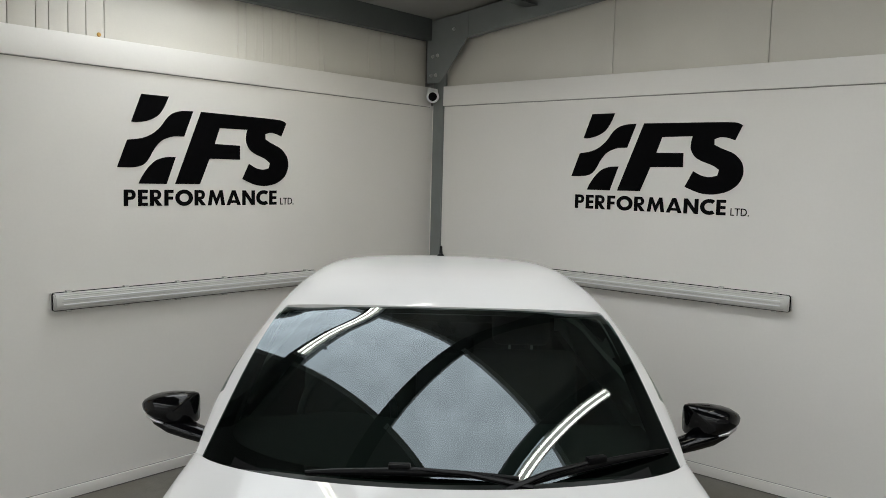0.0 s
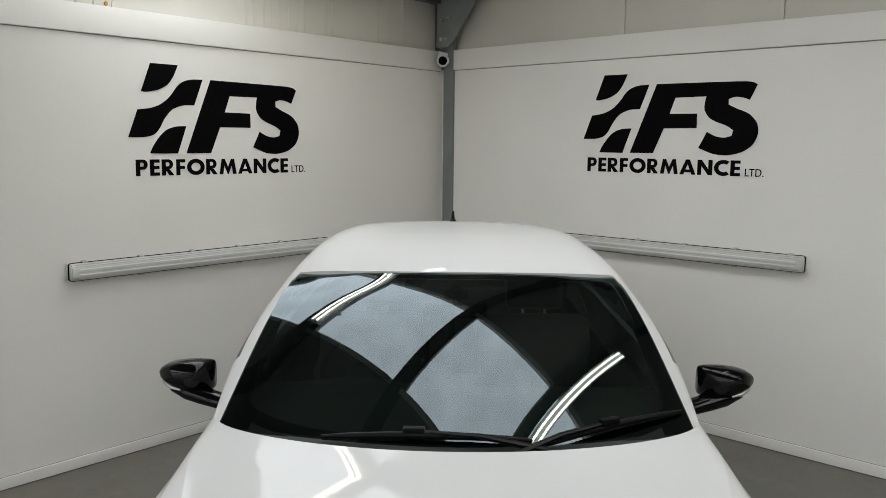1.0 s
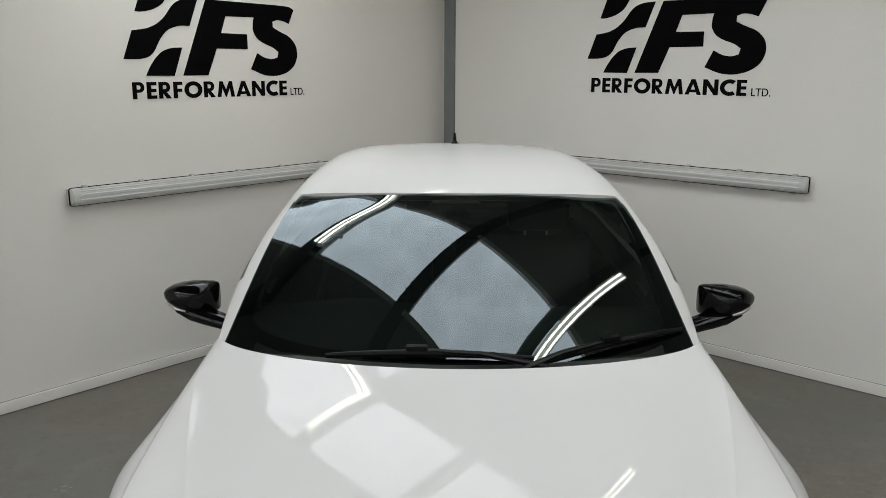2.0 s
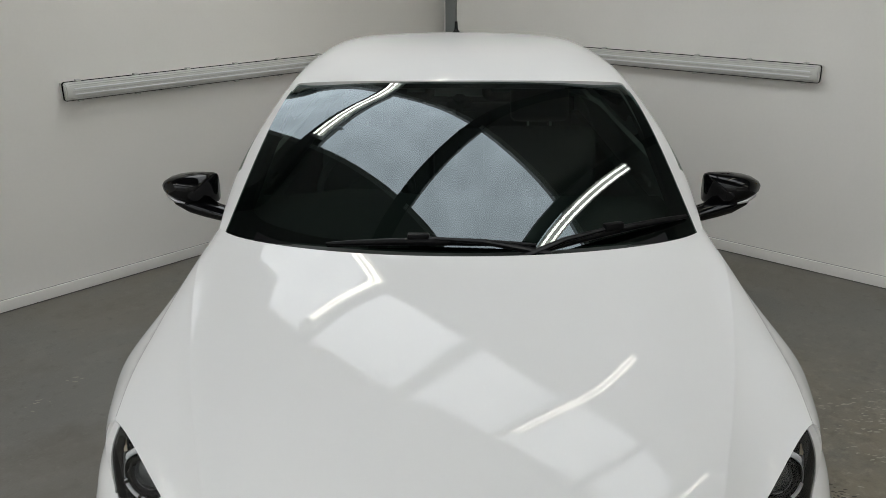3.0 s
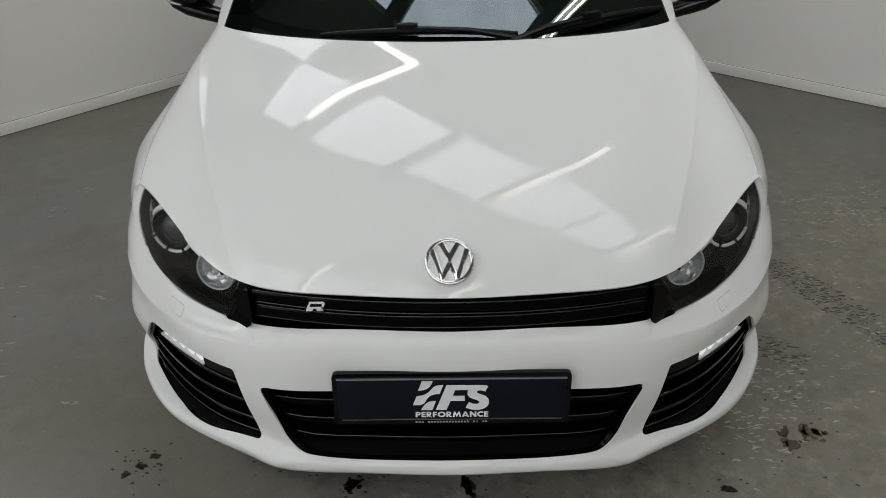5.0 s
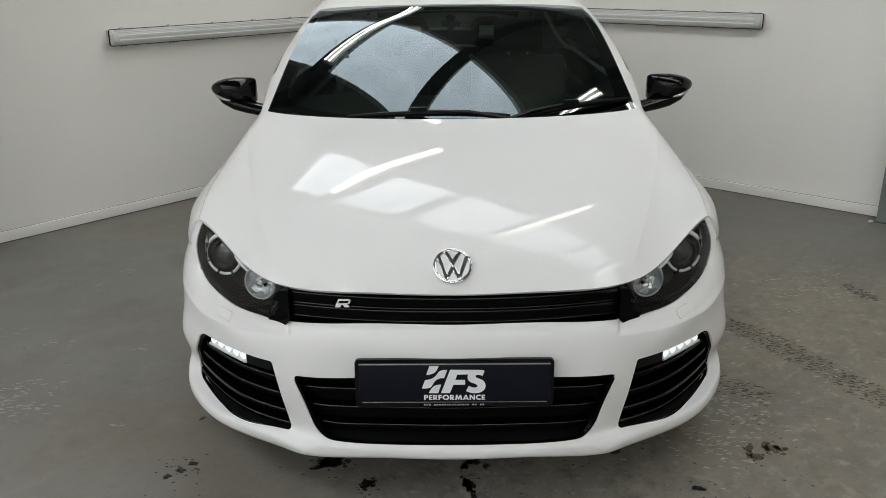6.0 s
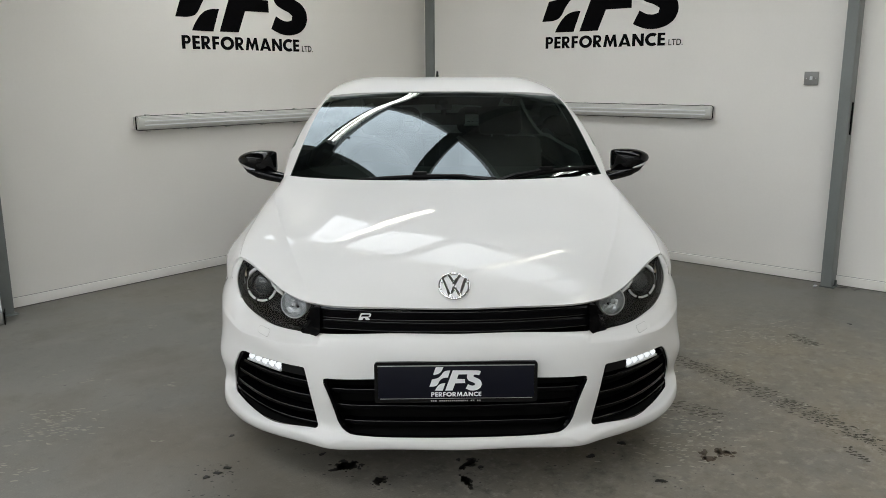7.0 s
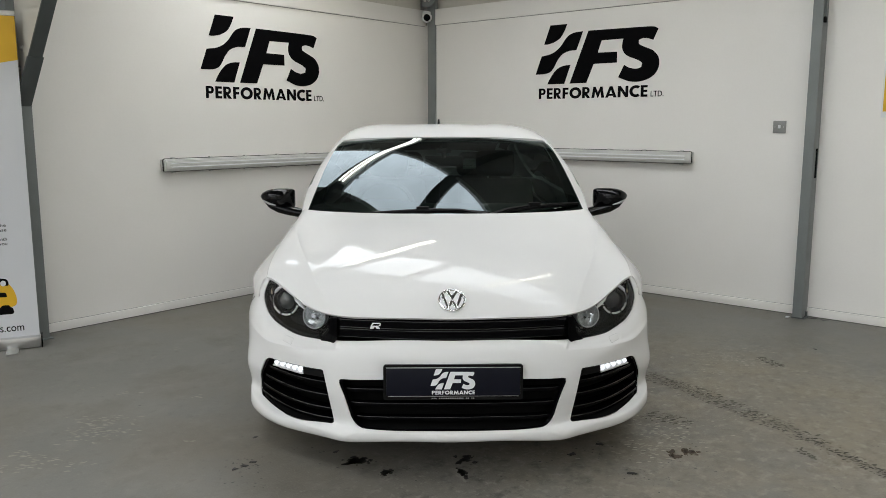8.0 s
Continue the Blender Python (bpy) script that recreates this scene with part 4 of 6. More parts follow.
def flecks(name, spots, size, seed, mat, label, category, thick=0.35):
    """A scatter of small ragged flecks; spots: (x, y, spread, count)."""
    rnd = random.Random(seed)
    bm = bmesh.new()
    for x, y, spread, count in spots:
        for _ in range(count):
            cx, cy = x + rnd.gauss(0, spread), y + rnd.gauss(0, spread * 0.7)
            r, a0, bend = size * rnd.uniform(.35, 1.3), rnd.uniform(-.5, .5), rnd.uniform(-.5, .5)
            ring = []
            for k in range(9):
                a = 2 * math.pi * k / 9
                px_, py_ = r * math.cos(a) * rnd.uniform(.7, 1.1), r * thick * math.sin(a) * rnd.uniform(.5, 1.2)
                py_ += bend * px_ * px_ / r
                ring.append(bm.verts.new((cx + px_ * math.cos(a0) - py_ * math.sin(a0), cy + px_ * math.sin(a0) + py_ * math.cos(a0), .0011)))
            bm.faces.new(ring)
    thing(name, bm, mat, label, category, "", "stuff")


TRACK = material("dirt_tyre_print", (0.078, 0.070, 0.056), 0.8, vary=0.3, scale=20)
PALE = material("pale_scuffed_concrete", (0.29, 0.275, 0.235), 0.8, vary=0.2, scale=20)
DUST = material("pale_concrete_dust", (0.36, 0.335, 0.285), 0.9, vary=0.15, scale=30)
RUST = material("brown_stain", (0.075, 0.052, 0.034), 0.6, vary=0.3, scale=20)
tyre_track([(1.14, 1.42), (1.25, 1.27), (1.35, 1.08), (1.45, .87), (1.52, .73), (1.60, .58), (1.64, .47)], .16, 3, TRACK, "dirty tyre tread prints across the concrete", 1.0)
tyre_track([(1.64, .47), (1.68, .33), (1.72, .22), (1.78, .09), (1.86, -.08)], .10, 7, TRACK, "dirty tyre tread prints across the concrete", .75)
tyre_track([(.97, .79), (1.06, .72), (1.16, .66)], .15, 4, TRACK, "dirty tyre tread prints on the concrete", .9)
tyre_track([(1.93, 1.74), (1.99, 1.54)], .08, 5, TRACK, "dirty tyre tread prints on the concrete", .8)
tyre_track([(1.53, .36), (1.55, .24)], .05, 6, TRACK, "dirty tyre tread prints on the concrete", .5)
for i, (x, y, rx, ry, mt, lb) in enumerate([(1.039, .330, .034, .036, RUST, "brown dried stain on the concrete"), (.969, .284, .024, .018, RUST, "brown dried stain on the concrete"), (.965, .330, .018, .014, RUST, "brown dried stain on the concrete")]):
    blot("floor_stain", x, y, rx, ry, .5 * i, 80 + i, .8, lb, mt)
flecks("floor_scuffs", [(-1.68, .74, .09, 60), (-1.66, .56, .08, 40), (-1.85, .36, .05, 16), (-1.72, .27, .06, 20), (-1.85, .21, .05, 14), (-1.56, .25, .03, 8), (-1.76, 1.79, .03, 7), (-1.71, 2.0, .02, 4), (-1.92, 1.26, .05, 6), (-1.66, 1.16, .04, 7), (-1.30, 1.09, .03, 5),
                        (-1.18, .50, .02, 3), (-1.57, .60, .05, 14), (1.85, 1.9, .08, 14), (1.66, 1.72, .05, 8)], .015, 11, PALE, "pale flaked patches of worn floor paint", "worn paint", .3)
flecks("oil_flecks", [(-.85, .25, .05, 34), (-.86, .09, .05, 8), (-.74, .04, .04, 6), (.73, .43, .04, 6), (.71, .11, .05, 10), (.85, .02, .05, 8), (.62, .30, .06, 12), (1.05, .17, .05, 5), (.93, .20, .04, 5), (1.53, -.01, .04, 5), (1.89, .38, .03, 4),
                      (2.34, 1.9, .02, 2), (-.40, .25, .06, 12), (-.27, .12, .05, 10), (.05, .20, .08, 16), (-.55, .35, .07, 10), (.35, .22, .10, 10), (1.12, .45, .08, 8), (-1.6, 1.0, .3, 5)], .0055, 12, OIL, "small dark oil drips on the concrete", "oil drips", .55)

flecks("dust_streaks", [(1.70, 1.74, .13, 90), (1.84, 1.62, .10, 60), (1.55, 1.44, .05, 14), (1.95, 1.90, .07, 24), (1.02, .62, .11, 80), (.93, .44, .10, 70), (1.30, 1.12, .10, 40), (1.48, .80, .08, 36), (.82, .30, .10, 50)], .012, 31, DUST, "pale dusty streaks on the dirty concrete", "dust", .3)
flecks("mortar_crumbs", [(2.735, 2.715, .016, 26), (2.79, 2.66, .02, 12)], .010, 21, OIL, "dark crumbs of dirt at the foot of the post", "dirt", .7)
thing("wall_plug", sweep([(0, 0, .006), (.014, .006, .006), (.030, .010, .006)], [.006, .007, .004], 8), PRINT_WHITE, "small white plastic plug lying on the concrete", "plug", m=Matrix.Translation((2.545, 2.745, 0)))

# ---- the car: x across, y from its nose backwards, z up ----
car = thing("car", None, None, "white three-door sports hatchback with black mirrors and grilles", "car")

body_nose = [(0.000, 0.042, 0.672), (0.240, 0.057, 0.674), (0.467, 0.114, 0.672), (0.638, 0.272, 0.707), (0.794, 0.454, 0.759), (0.833, 0.469, 0.680), (0.905, 0.660, 0.615)]
body_brow = [(0.000, 0.101, 0.734), (0.246, 0.119, 0.731), (0.477, 0.181, 0.721), (0.642, 0.341, 0.743), (0.800, 0.507, 0.771), (0.859, 0.542, 0.693), (0.908, 0.700, 0.635)]
body_front_third = [(0.000, 0.243, 0.811), (0.251, 0.261, 0.806), (0.491, 0.314, 0.787), (0.660, 0.455, 0.790), (0.804, 0.593, 0.797), (0.886, 0.645, 0.706), (0.913, 0.775, 0.655)]
body_middle = [(0.000, 0.446, 0.877), (0.256, 0.463, 0.870), (0.505, 0.515, 0.853), (0.674, 0.632, 0.840), (0.804, 0.744, 0.8275), (0.920, 0.825, 0.720), (0.932, 0.900, 0.664)]
body_rear_third = [(0.000, 0.698, 0.932), (0.261, 0.714, 0.929), (0.515, 0.771, 0.915), (0.690, 0.883, 0.898), (0.798, 0.982, 0.873), (0.916, 1.050, 0.722), (0.924, 1.080, 0.600)]
body_screen_foot = [(0.000, 0.948, 0.977), (0.261, 0.971, 0.976), (0.522, 1.044, 0.975), (0.703, 1.152, 0.976), (0.779, 1.265, 0.928), (0.862, 1.318, 0.712), (0.888, 1.290, 0.250)]
BODY = FoldedSkin([body_nose, body_brow, body_front_third, body_middle, body_rear_third, body_screen_foot], mirror=True)
fascia_lamp_line = [(0.000, 0.037, 0.586), (0.240, 0.052, 0.585), (0.462, 0.098, 0.573), (0.575, 0.166, 0.567), (0.705, 0.276, 0.587), (0.785, 0.388, 0.630), (0.829, 0.466, 0.676), (0.905, 0.660, 0.613)]
fascia_shoulder_line = [(0.000, 0.010, 0.554), (0.240, 0.024, 0.552), (0.453, 0.060, 0.546), (0.556, 0.104, 0.533), (0.680, 0.197, 0.533), (0.788, 0.322, 0.552), (0.853, 0.440, 0.588), (0.914, 0.625, 0.562)]
fascia_waist = [(0.000, 0.000, 0.518), (0.240, 0.014, 0.517), (0.447, 0.046, 0.515), (0.546, 0.087, 0.508), (0.679, 0.189, 0.508), (0.794, 0.322, 0.522), (0.859, 0.438, 0.547), (0.912, 0.605, 0.525)]
fascia_plate_line = [(0.000, -0.002, 0.470), (0.240, 0.012, 0.468), (0.440, 0.035, 0.465), (0.530, 0.075, 0.465), (0.679, 0.190, 0.465), (0.802, 0.330, 0.475), (0.864, 0.440, 0.485), (0.909, 0.585, 0.470)]
fascia_grille_middle = [(0.000, 0.002, 0.340), (0.240, 0.012, 0.340), (0.410, 0.030, 0.345), (0.500, 0.068, 0.350), (0.680, 0.200, 0.355), (0.816, 0.345, 0.365), (0.880, 0.440, 0.370), (0.910, 0.560, 0.360)]
fascia_grille_foot = [(0.000, 0.000, 0.238), (0.240, 0.008, 0.238), (0.390, 0.032, 0.243), (0.475, 0.076, 0.248), (0.667, 0.208, 0.253), (0.807, 0.352, 0.266), (0.865, 0.445, 0.274), (0.894, 0.545, 0.274)]
fascia_lip_top = [(0.000, -0.012, 0.224), (0.240, -0.003, 0.225), (0.400, 0.020, 0.229), (0.470, 0.054, 0.232), (0.670, 0.159, 0.236), (0.809, 0.297, 0.247), (0.866, 0.404, 0.254), (0.888, 0.530, 0.248)]
fascia_lip_edge = [(0.000, -0.009, 0.193), (0.240, 0.001, 0.194), (0.425, 0.027, 0.187), (0.490, 0.060, 0.188), (0.682, 0.171, 0.190), (0.814, 0.309, 0.197), (0.868, 0.414, 0.199), (0.884, 0.530, 0.196)]
fascia_lip_under = [(0.000, 0.060, 0.180), (0.240, 0.070, 0.181), (0.430, 0.095, 0.176), (0.490, 0.130, 0.178), (0.660, 0.240, 0.184), (0.790, 0.360, 0.192), (0.845, 0.450, 0.193), (0.868, 0.530, 0.192)]
FASCIA = BumperSkin([fascia_lamp_line, fascia_shoulder_line, fascia_waist, fascia_plate_line, fascia_grille_middle, fascia_grille_foot, fascia_lip_top, fascia_lip_edge, fascia_lip_under], mirror=True)
cabin_glass_foot = [(0.000, 0.964, 0.917), (0.377, 1.022, 0.924), (0.696, 1.182, 0.952), (0.742, 1.247, 0.951), (0.764, 1.258, 0.942), (0.770, 1.267, 0.925)]
cabin_glass_middle = [(0.000, 1.345, 1.136), (0.349, 1.386, 1.139), (0.663, 1.534, 1.146), (0.733, 1.603, 1.123), (0.780, 1.620, 1.040), (0.800, 1.640, 0.950)]
cabin_roof_front = [(0.000, 1.792, 1.340), (0.320, 1.821, 1.335), (0.615, 1.909, 1.313), (0.661, 1.960, 1.284), (0.735, 1.980, 1.120), (0.800, 2.000, 0.970)]
cabin_roof_top = [(0.000, 2.300, 1.410), (0.300, 2.320, 1.407), (0.570, 2.380, 1.378), (0.628, 2.400, 1.335), (0.725, 2.420, 1.150), (0.800, 2.450, 0.980)]
cabin_roof_rear = [(0.000, 2.950, 1.405), (0.290, 2.960, 1.399), (0.560, 2.990, 1.365), (0.615, 3.000, 1.320), (0.710, 3.000, 1.150), (0.800, 3.000, 0.988)]
cabin_rear_glass_top = [(0.000, 3.720, 1.295), (0.280, 3.710, 1.287), (0.520, 3.650, 1.250), (0.580, 3.620, 1.225), (0.690, 3.600, 1.100), (0.795, 3.500, 0.988)]
cabin_rear_glass_foot = [(0.000, 4.080, 1.060), (0.280, 4.060, 1.055), (0.550, 3.980, 1.030), (0.630, 3.950, 1.000), (0.700, 3.930, 0.980), (0.748, 3.900, 0.966)]
CABIN_SKIN = Skin([cabin_glass_foot, cabin_glass_middle, cabin_roof_front, cabin_roof_top, cabin_roof_rear, cabin_rear_glass_top, cabin_rear_glass_foot], mirror=True)
# the car stands a touch askew, which shows at the roof's far end
CABIN_SKIN.net[..., 0] -= 0.008 * np.maximum(CABIN_SKIN.net[..., 1] - 1.9, 0)
SIDE = Skin([
    [(.779, 1.265, .926), (.836, 1.30, .825), (.864, 1.318, .712), (.880, 1.31, .50), (.872, 1.29, .20)],
    [(.800, 1.90, .966), (.850, 1.90, .850), (.868, 1.90, .720), (.876, 1.90, .48), (.862, 1.90, .19)],
    [(.800, 2.60, .982), (.855, 2.60, .860), (.872, 2.60, .730), (.880, 2.60, .48), (.865, 2.60, .19)],
    [(.800, 3.05, .988), (.870, 3.05, .870), (.895, 3.05, .750), (.896, 3.05, .50), (.876, 3.05, .20)],
    [(.796, 3.45, .988), (.875, 3.45, .880), (.910, 3.45, .750), (.912, 3.45, .50), (.892, 3.45, .22)],
    [(.748, 3.90, .966), (.800, 3.88, .900), (.870, 3.85, .700), (.890, 3.82, .50), (.880, 3.80, .28)],
])
TAIL = Skin([
    [(0, 4.08, 1.060), (.35, 4.05, 1.05), (.60, 3.96, 1.01), (.748, 3.90, .966)],
    [(0, 4.16, .950), (.38, 4.13, .94), (.66, 4.02, .92), (.800, 3.88, .900)],
    [(0, 4.22, .700), (.40, 4.19, .70), (.72, 4.05, .70), (.870, 3.85, .700)],
    [(0, 4.25, .500), (.42, 4.22, .50), (.74, 4.08, .50), (.890, 3.82, .500)],
    [(0, 4.20, .250), (.42, 4.17, .25), (.72, 4.05, .26), (.880, 3.80, .280)],
], mirror=True)
LAMP = Skin([
    [(.463, .120, .668), (.550, .206, .687), (.629, .286, .708), (.700, .360, .727), (.755, .418, .744), (.792, .458, .756)],
    [(.486, .109, .618), (.566, .179, .627), (.641, .250, .640), (.708, .320, .659), (.763, .384, .680), (.826, .461, .685)],
    [(.512, .124, .567), (.575, .167, .569), (.640, .221, .572), (.705, .277, .589), (.755, .337, .609), (.786, .390, .632)],
])


def screen_net():
    """The windscreen: s runs from its middle to its edge, v from the foot to the roof; even in s."""
    xc = (0.7559, -0.1433, 0.0208, -0.0523, 0.0522, -0.008)
    yc = (0.969, 0.7129, 0.1295, -0.0138, 0.1885, -0.1496, -0.0298, 0.0579, 0.0196, 0.1701, -0.1574, 0.0064)
    zc = (0.9003, 0.409, 0.1205, -0.0904, -0.0188, 0.0966, -0.2191, 0.1121, 0.0669, -0.0948, 0.1616, -0.1271)
    net = []
    for v in np.linspace(0, 1, 9):
        row = []
        for q in np.linspace(0, 1.036, 8):
            x = sum(c * q ** i * v ** j for c, (i, j) in zip(xc, [(i, j) for i in (1, 3) for j in range(3)]))
            y, z = (sum(c * q ** i * v ** j for c, (i, j) in zip(cc, [(i, j) for i in (0, 2, 4) for j in range(4)])) for cc in (yc, zc))
            z -= 0.004 * (max(v - 0.75, 0) / 0.25) ** 2
            row.append((x * (1 - 0.055 * v * v), y, z))
        net.append(row)
    return net


SCREEN = Skin(screen_net(), mirror=True)
for sk, probe, side in ((SCREEN, (0, .5), (0, 0, 1)), (BODY, (0, .4), (0, 0, 1)), (FASCIA, (0, .1), (0, -1, 0)), (CABIN_SKIN, (0, 1.0), (0, 0, 1)), (SIDE, (.3, 1.2), (1, 0, 0)), (TAIL, (0, .4), (0, 1, 0)), (LAMP, (.2, .05), (0, -1, 0))):
    if float(np.dot(sk.normal([probe])[0], side)) < 0:
        sk.flip = -1.0


def cols(sk, k):
    """u of the k-th column out from the middle of a mirrored skin."""
    return sk.u[len(sk.u) // 2 + k]


def strip(sk, path, inset, height, deep):
    """A thin blade that follows a skin at an inset behind it; path: (x, z) ends and bends."""
    n = 14
    pts = []
    for (x0, z0), (x1, z1) in zip(path, path[1:]):
        pts += [(x0 + (x1 - x0) * i / n, z0 + (z1 - z0) * i / n) for i in range(n)]
    pts.append(path[-1])
    uv = sk.find(pts, (0, 2))
    nn = sk.normal(uv)
    nn[:, 2] = 0
    nn /= np.linalg.norm(nn, axis=1)[:, None]
    return blade(sk.at(uv) - nn * inset, nn, height, deep)


def blade(p, nn, height, deep):
    bm = bmesh.new()
    rows = []
    for q, m in zip(p, nn):
        rows.append([bm.verts.new((q[0] - m[0] * d, q[1] - m[1] * d, q[2] + dz)) for d, dz in ((.003, height * .5), (0, height * .3), (.001, -height * .4), (.004, -height * .5), (deep, -height * .2), (deep, height * .5))])
    for a, b in zip(rows, rows[1:]):
        for k in range(6):
            bm.faces.new((a[k], a[(k + 1) % 6], b[(k + 1) % 6], b[k]))
    bm.faces.new(rows[0])
    bm.faces.new(rows[-1][::-1])
    bmesh.ops.recalc_face_normals(bm, faces=bm.faces[:])
    return shade(bm, 30)


def edge_line(sk, path, inset, height):
    """The rounded glossy nose of a grille blade."""
    n = 14
    pts = [(x0 + (x1 - x0) * i / n, z0 + (z1 - z0) * i / n) for (x0, z0), (x1, z1) in zip(path, path[1:]) for i in range(n)] + [path[-1]]
    uv = sk.find(pts, (0, 2))
    nn = sk.normal(uv)
    nn[:, 2] = 0
    nn /= np.linalg.norm(nn, axis=1)[:, None]
    return sweep([tuple(q) for q in sk.at(uv) - nn * inset + np.array((0, 0, height))], .0024, 8)


def flipped(me):
    """The mirror image of a mesh across the car's middle."""
    me = me.copy()
    me.transform(Matrix.Diagonal((-1, 1, 1, 1)))
    me.flip_normals()
    return me


def pair(name, me, mat, parent, label=""):
    """A part and its mirror image on the other side of the car."""
    if isinstance(me, bmesh.types.BMesh):
        me = mesh_of(name, me, mat)
    other = flipped(me)
    return part(name, me, mat, parent, label), part(name, other, mat, parent, label)


# ---- bonnet, wings, bumper skin ----
crest, rear = cols(BODY, 4), BODY.v[-1]
gap = 0.0022
folds = [[(side * (BODY.ridge[0] + BODY.ridge[1] * v + off), v) for v in np.linspace(0.015, 0.80, 60)] for side in (1, -1) for off in (-.044, -.028, -.016, -.007, 0, .006, .016)]
bonnet = part("bonnet", panel("bonnet", BODY, [(-crest + gap, 0), (crest - gap, 0), (crest - gap, rear), (-crest + gap, rear)], step=0.020, folds=folds), PAINT, car, "glossy white bonnet")
wing_edge = BODY.u[-1]
line = [(crest, rear * (.02 + .96 * k / 40)) for k in range(41)]
pair("bonnet_joint", sweep([tuple(q) for q in BODY.at(line) - BODY.normal(line) * .0022], .0024, 6), JOINT_AND_SHADE, car, "grey shut line beside the bonnet")
for s in (False, True):
    part("front_wing", panel("front_wing", BODY, [(crest + gap, 0), (wing_edge, 0), (wing_edge, rear), (crest + gap, rear)], step=0.03, mirrored=s), PAINT, car)

GRILLE_LOW = fillet([(-.448, .438), (.448, .438), (.386, .243), (.24, .235), (-.24, .235), (-.386, .243)], [.022, .022, .045, .05, .05, .045])
GRILLE_SIDE = fillet([(.508, .466), (.64, .462), (.772, .455), (.815, .36), (.822, .268), (.64, .236), (.468, .243)], [.008, .02, .03, .05, .02, .06, .014])
hole_low = FASCIA.find(GRILLE_LOW)
hole_r = FASCIA.find(GRILLE_SIDE)
hole_l = hole_r * (-1, 1)
uo, vo = FASCIA.u[-1], FASCIA.v[-1]
edges_ = []
for line, lo, hi in ((FASCIA.shoulder, .42, 1.08), (FASCIA.lip, .02, 1.10)):
    for side in (1, -1):
        for off in (-.007, 0, .007):
            run = np.array([(side * u, np.interp(u, *line) + off) for u in np.linspace(lo, hi, 64)])
            free = ~(inside(hole_low, run) | inside(hole_r, run) | inside(hole_l, run))
            cut = [k for k in range(64) if free[k]]
            start = 0
            for k in range(1, len(cut) + 1):
                if k == len(cut) or cut[k] != cut[k - 1] + 1:
                    if k - start > 3:
                        edges_.append(run[cut[start + 1]:cut[k - 1]])
                    start = k
for side in (1, -1):
    for off in (-.001, .004, .009):
        edges_.append(np.array([(side * (FASCIA.step + off), v) for v in np.linspace(.006, .060, 10)]))
part("front_bumper", panel("front_bumper", FASCIA, [(-uo, 0), (uo, 0), (uo, vo), (-uo, vo)], [hole_low, hole_r, hole_l], step=0.018, depth=0.008, folds=edges_), PAINT, car, "white bumper with a splitter lip")


# ---- grilles ----
def backing(xs, zs, inset, rise=0.0):
    """A dark pocket behind an opening in the bumper, bent along with it, closed below and at its ends."""
    bm = bmesh.new()
    rows = []
    for j, z in enumerate(zs):
        q = FASCIA.find([(x, z + (rise * max(0, (x - .60) / .22) ** 2 if j >= len(zs) - 2 else 0)) for x in xs])
        n = FASCIA.normal(q)
        n[:, 2] = 0
        n /= np.linalg.norm(n, axis=1)[:, None]
        deep = np.array([0.014 if i in (0, len(xs) - 1) or j == len(zs) - 1 else inset for i in range(len(xs))])
        rows.append([bm.verts.new(p) for p in FASCIA.at(q) - n * deep[:, None]])
    for a, b in zip(rows, rows[1:]):
        for k in range(len(a) - 1):
            bm.faces.new((a[k], a[k + 1], b[k + 1], b[k]))
    return bm


part("lower_grille_backing", backing([-.458] + [-.43 + .086 * i for i in range(11)] + [.458], (.45, .36, .25, .229), 0.075), MATT_BLACK, car)
for z, w in ((.386, .432), (.328, .413), (.271, .394)):
    part("lower_grille_slat", strip(FASCIA, [(-w, z), (w, z)], 0.026, 0.016, 0.035), GRILLE_BLACK, car)
    part("slat_edge", edge_line(FASCIA, [(-w, z), (w, z)], 0.027, 0.007), EDGE_BLACK, car)
pair("side_grille_backing", backing([.452, .468] + [.48 + .034 * i for i in range(10)] + [.802, .816], (.475, .42, .36, .30, .256, .236), 0.085, .034), MATT_BLACK, car)
span = [k / 16 for k in range(17)]
q_top = FASCIA.find([(.508 + .268 * t, .460 - .006 * t) for t in span])
q_low = FASCIA.find([(.470 + .350 * t, .241 - .010 * t + .034 * t * t) for t in span])
p_top, p_low, n_top = FASCIA.at(q_top), FASCIA.at(q_low), FASCIA.normal(q_top)
n_top[:, 2] = 0
n_top /= np.linalg.norm(n_top, axis=1)[:, None]
for f in (.25, .49, .74, .93):
    p = p_top * (1 - f) + p_low * f - n_top * .014
    pair("side_grille_slat", blade(p, n_top, 0.013, 0.045), GRILLE_BLACK, car)
    pair("slat_edge", sweep([tuple(q) for q in p - n_top * .001 + np.array((0, 0, .005))], .0024, 8), EDGE_BLACK, car)
# rim of the side grilles
rim_r = FASCIA.at(hole_r) - FASCIA.normal(hole_r) * 0.012
pair("side_grille_frame", sweep([tuple(q) for q in rim_r] + [tuple(rim_r[0])], 0.008, 6, caps=False), GRILLE_BLACK, car)
rim_m = FASCIA.at(hole_low) - FASCIA.normal(hole_low) * 0.012
part("lower_grille_frame", sweep([tuple(q) for q in rim_m] + [tuple(rim_m[0])], 0.011, 6, caps=False), GRILLE_BLACK, car)

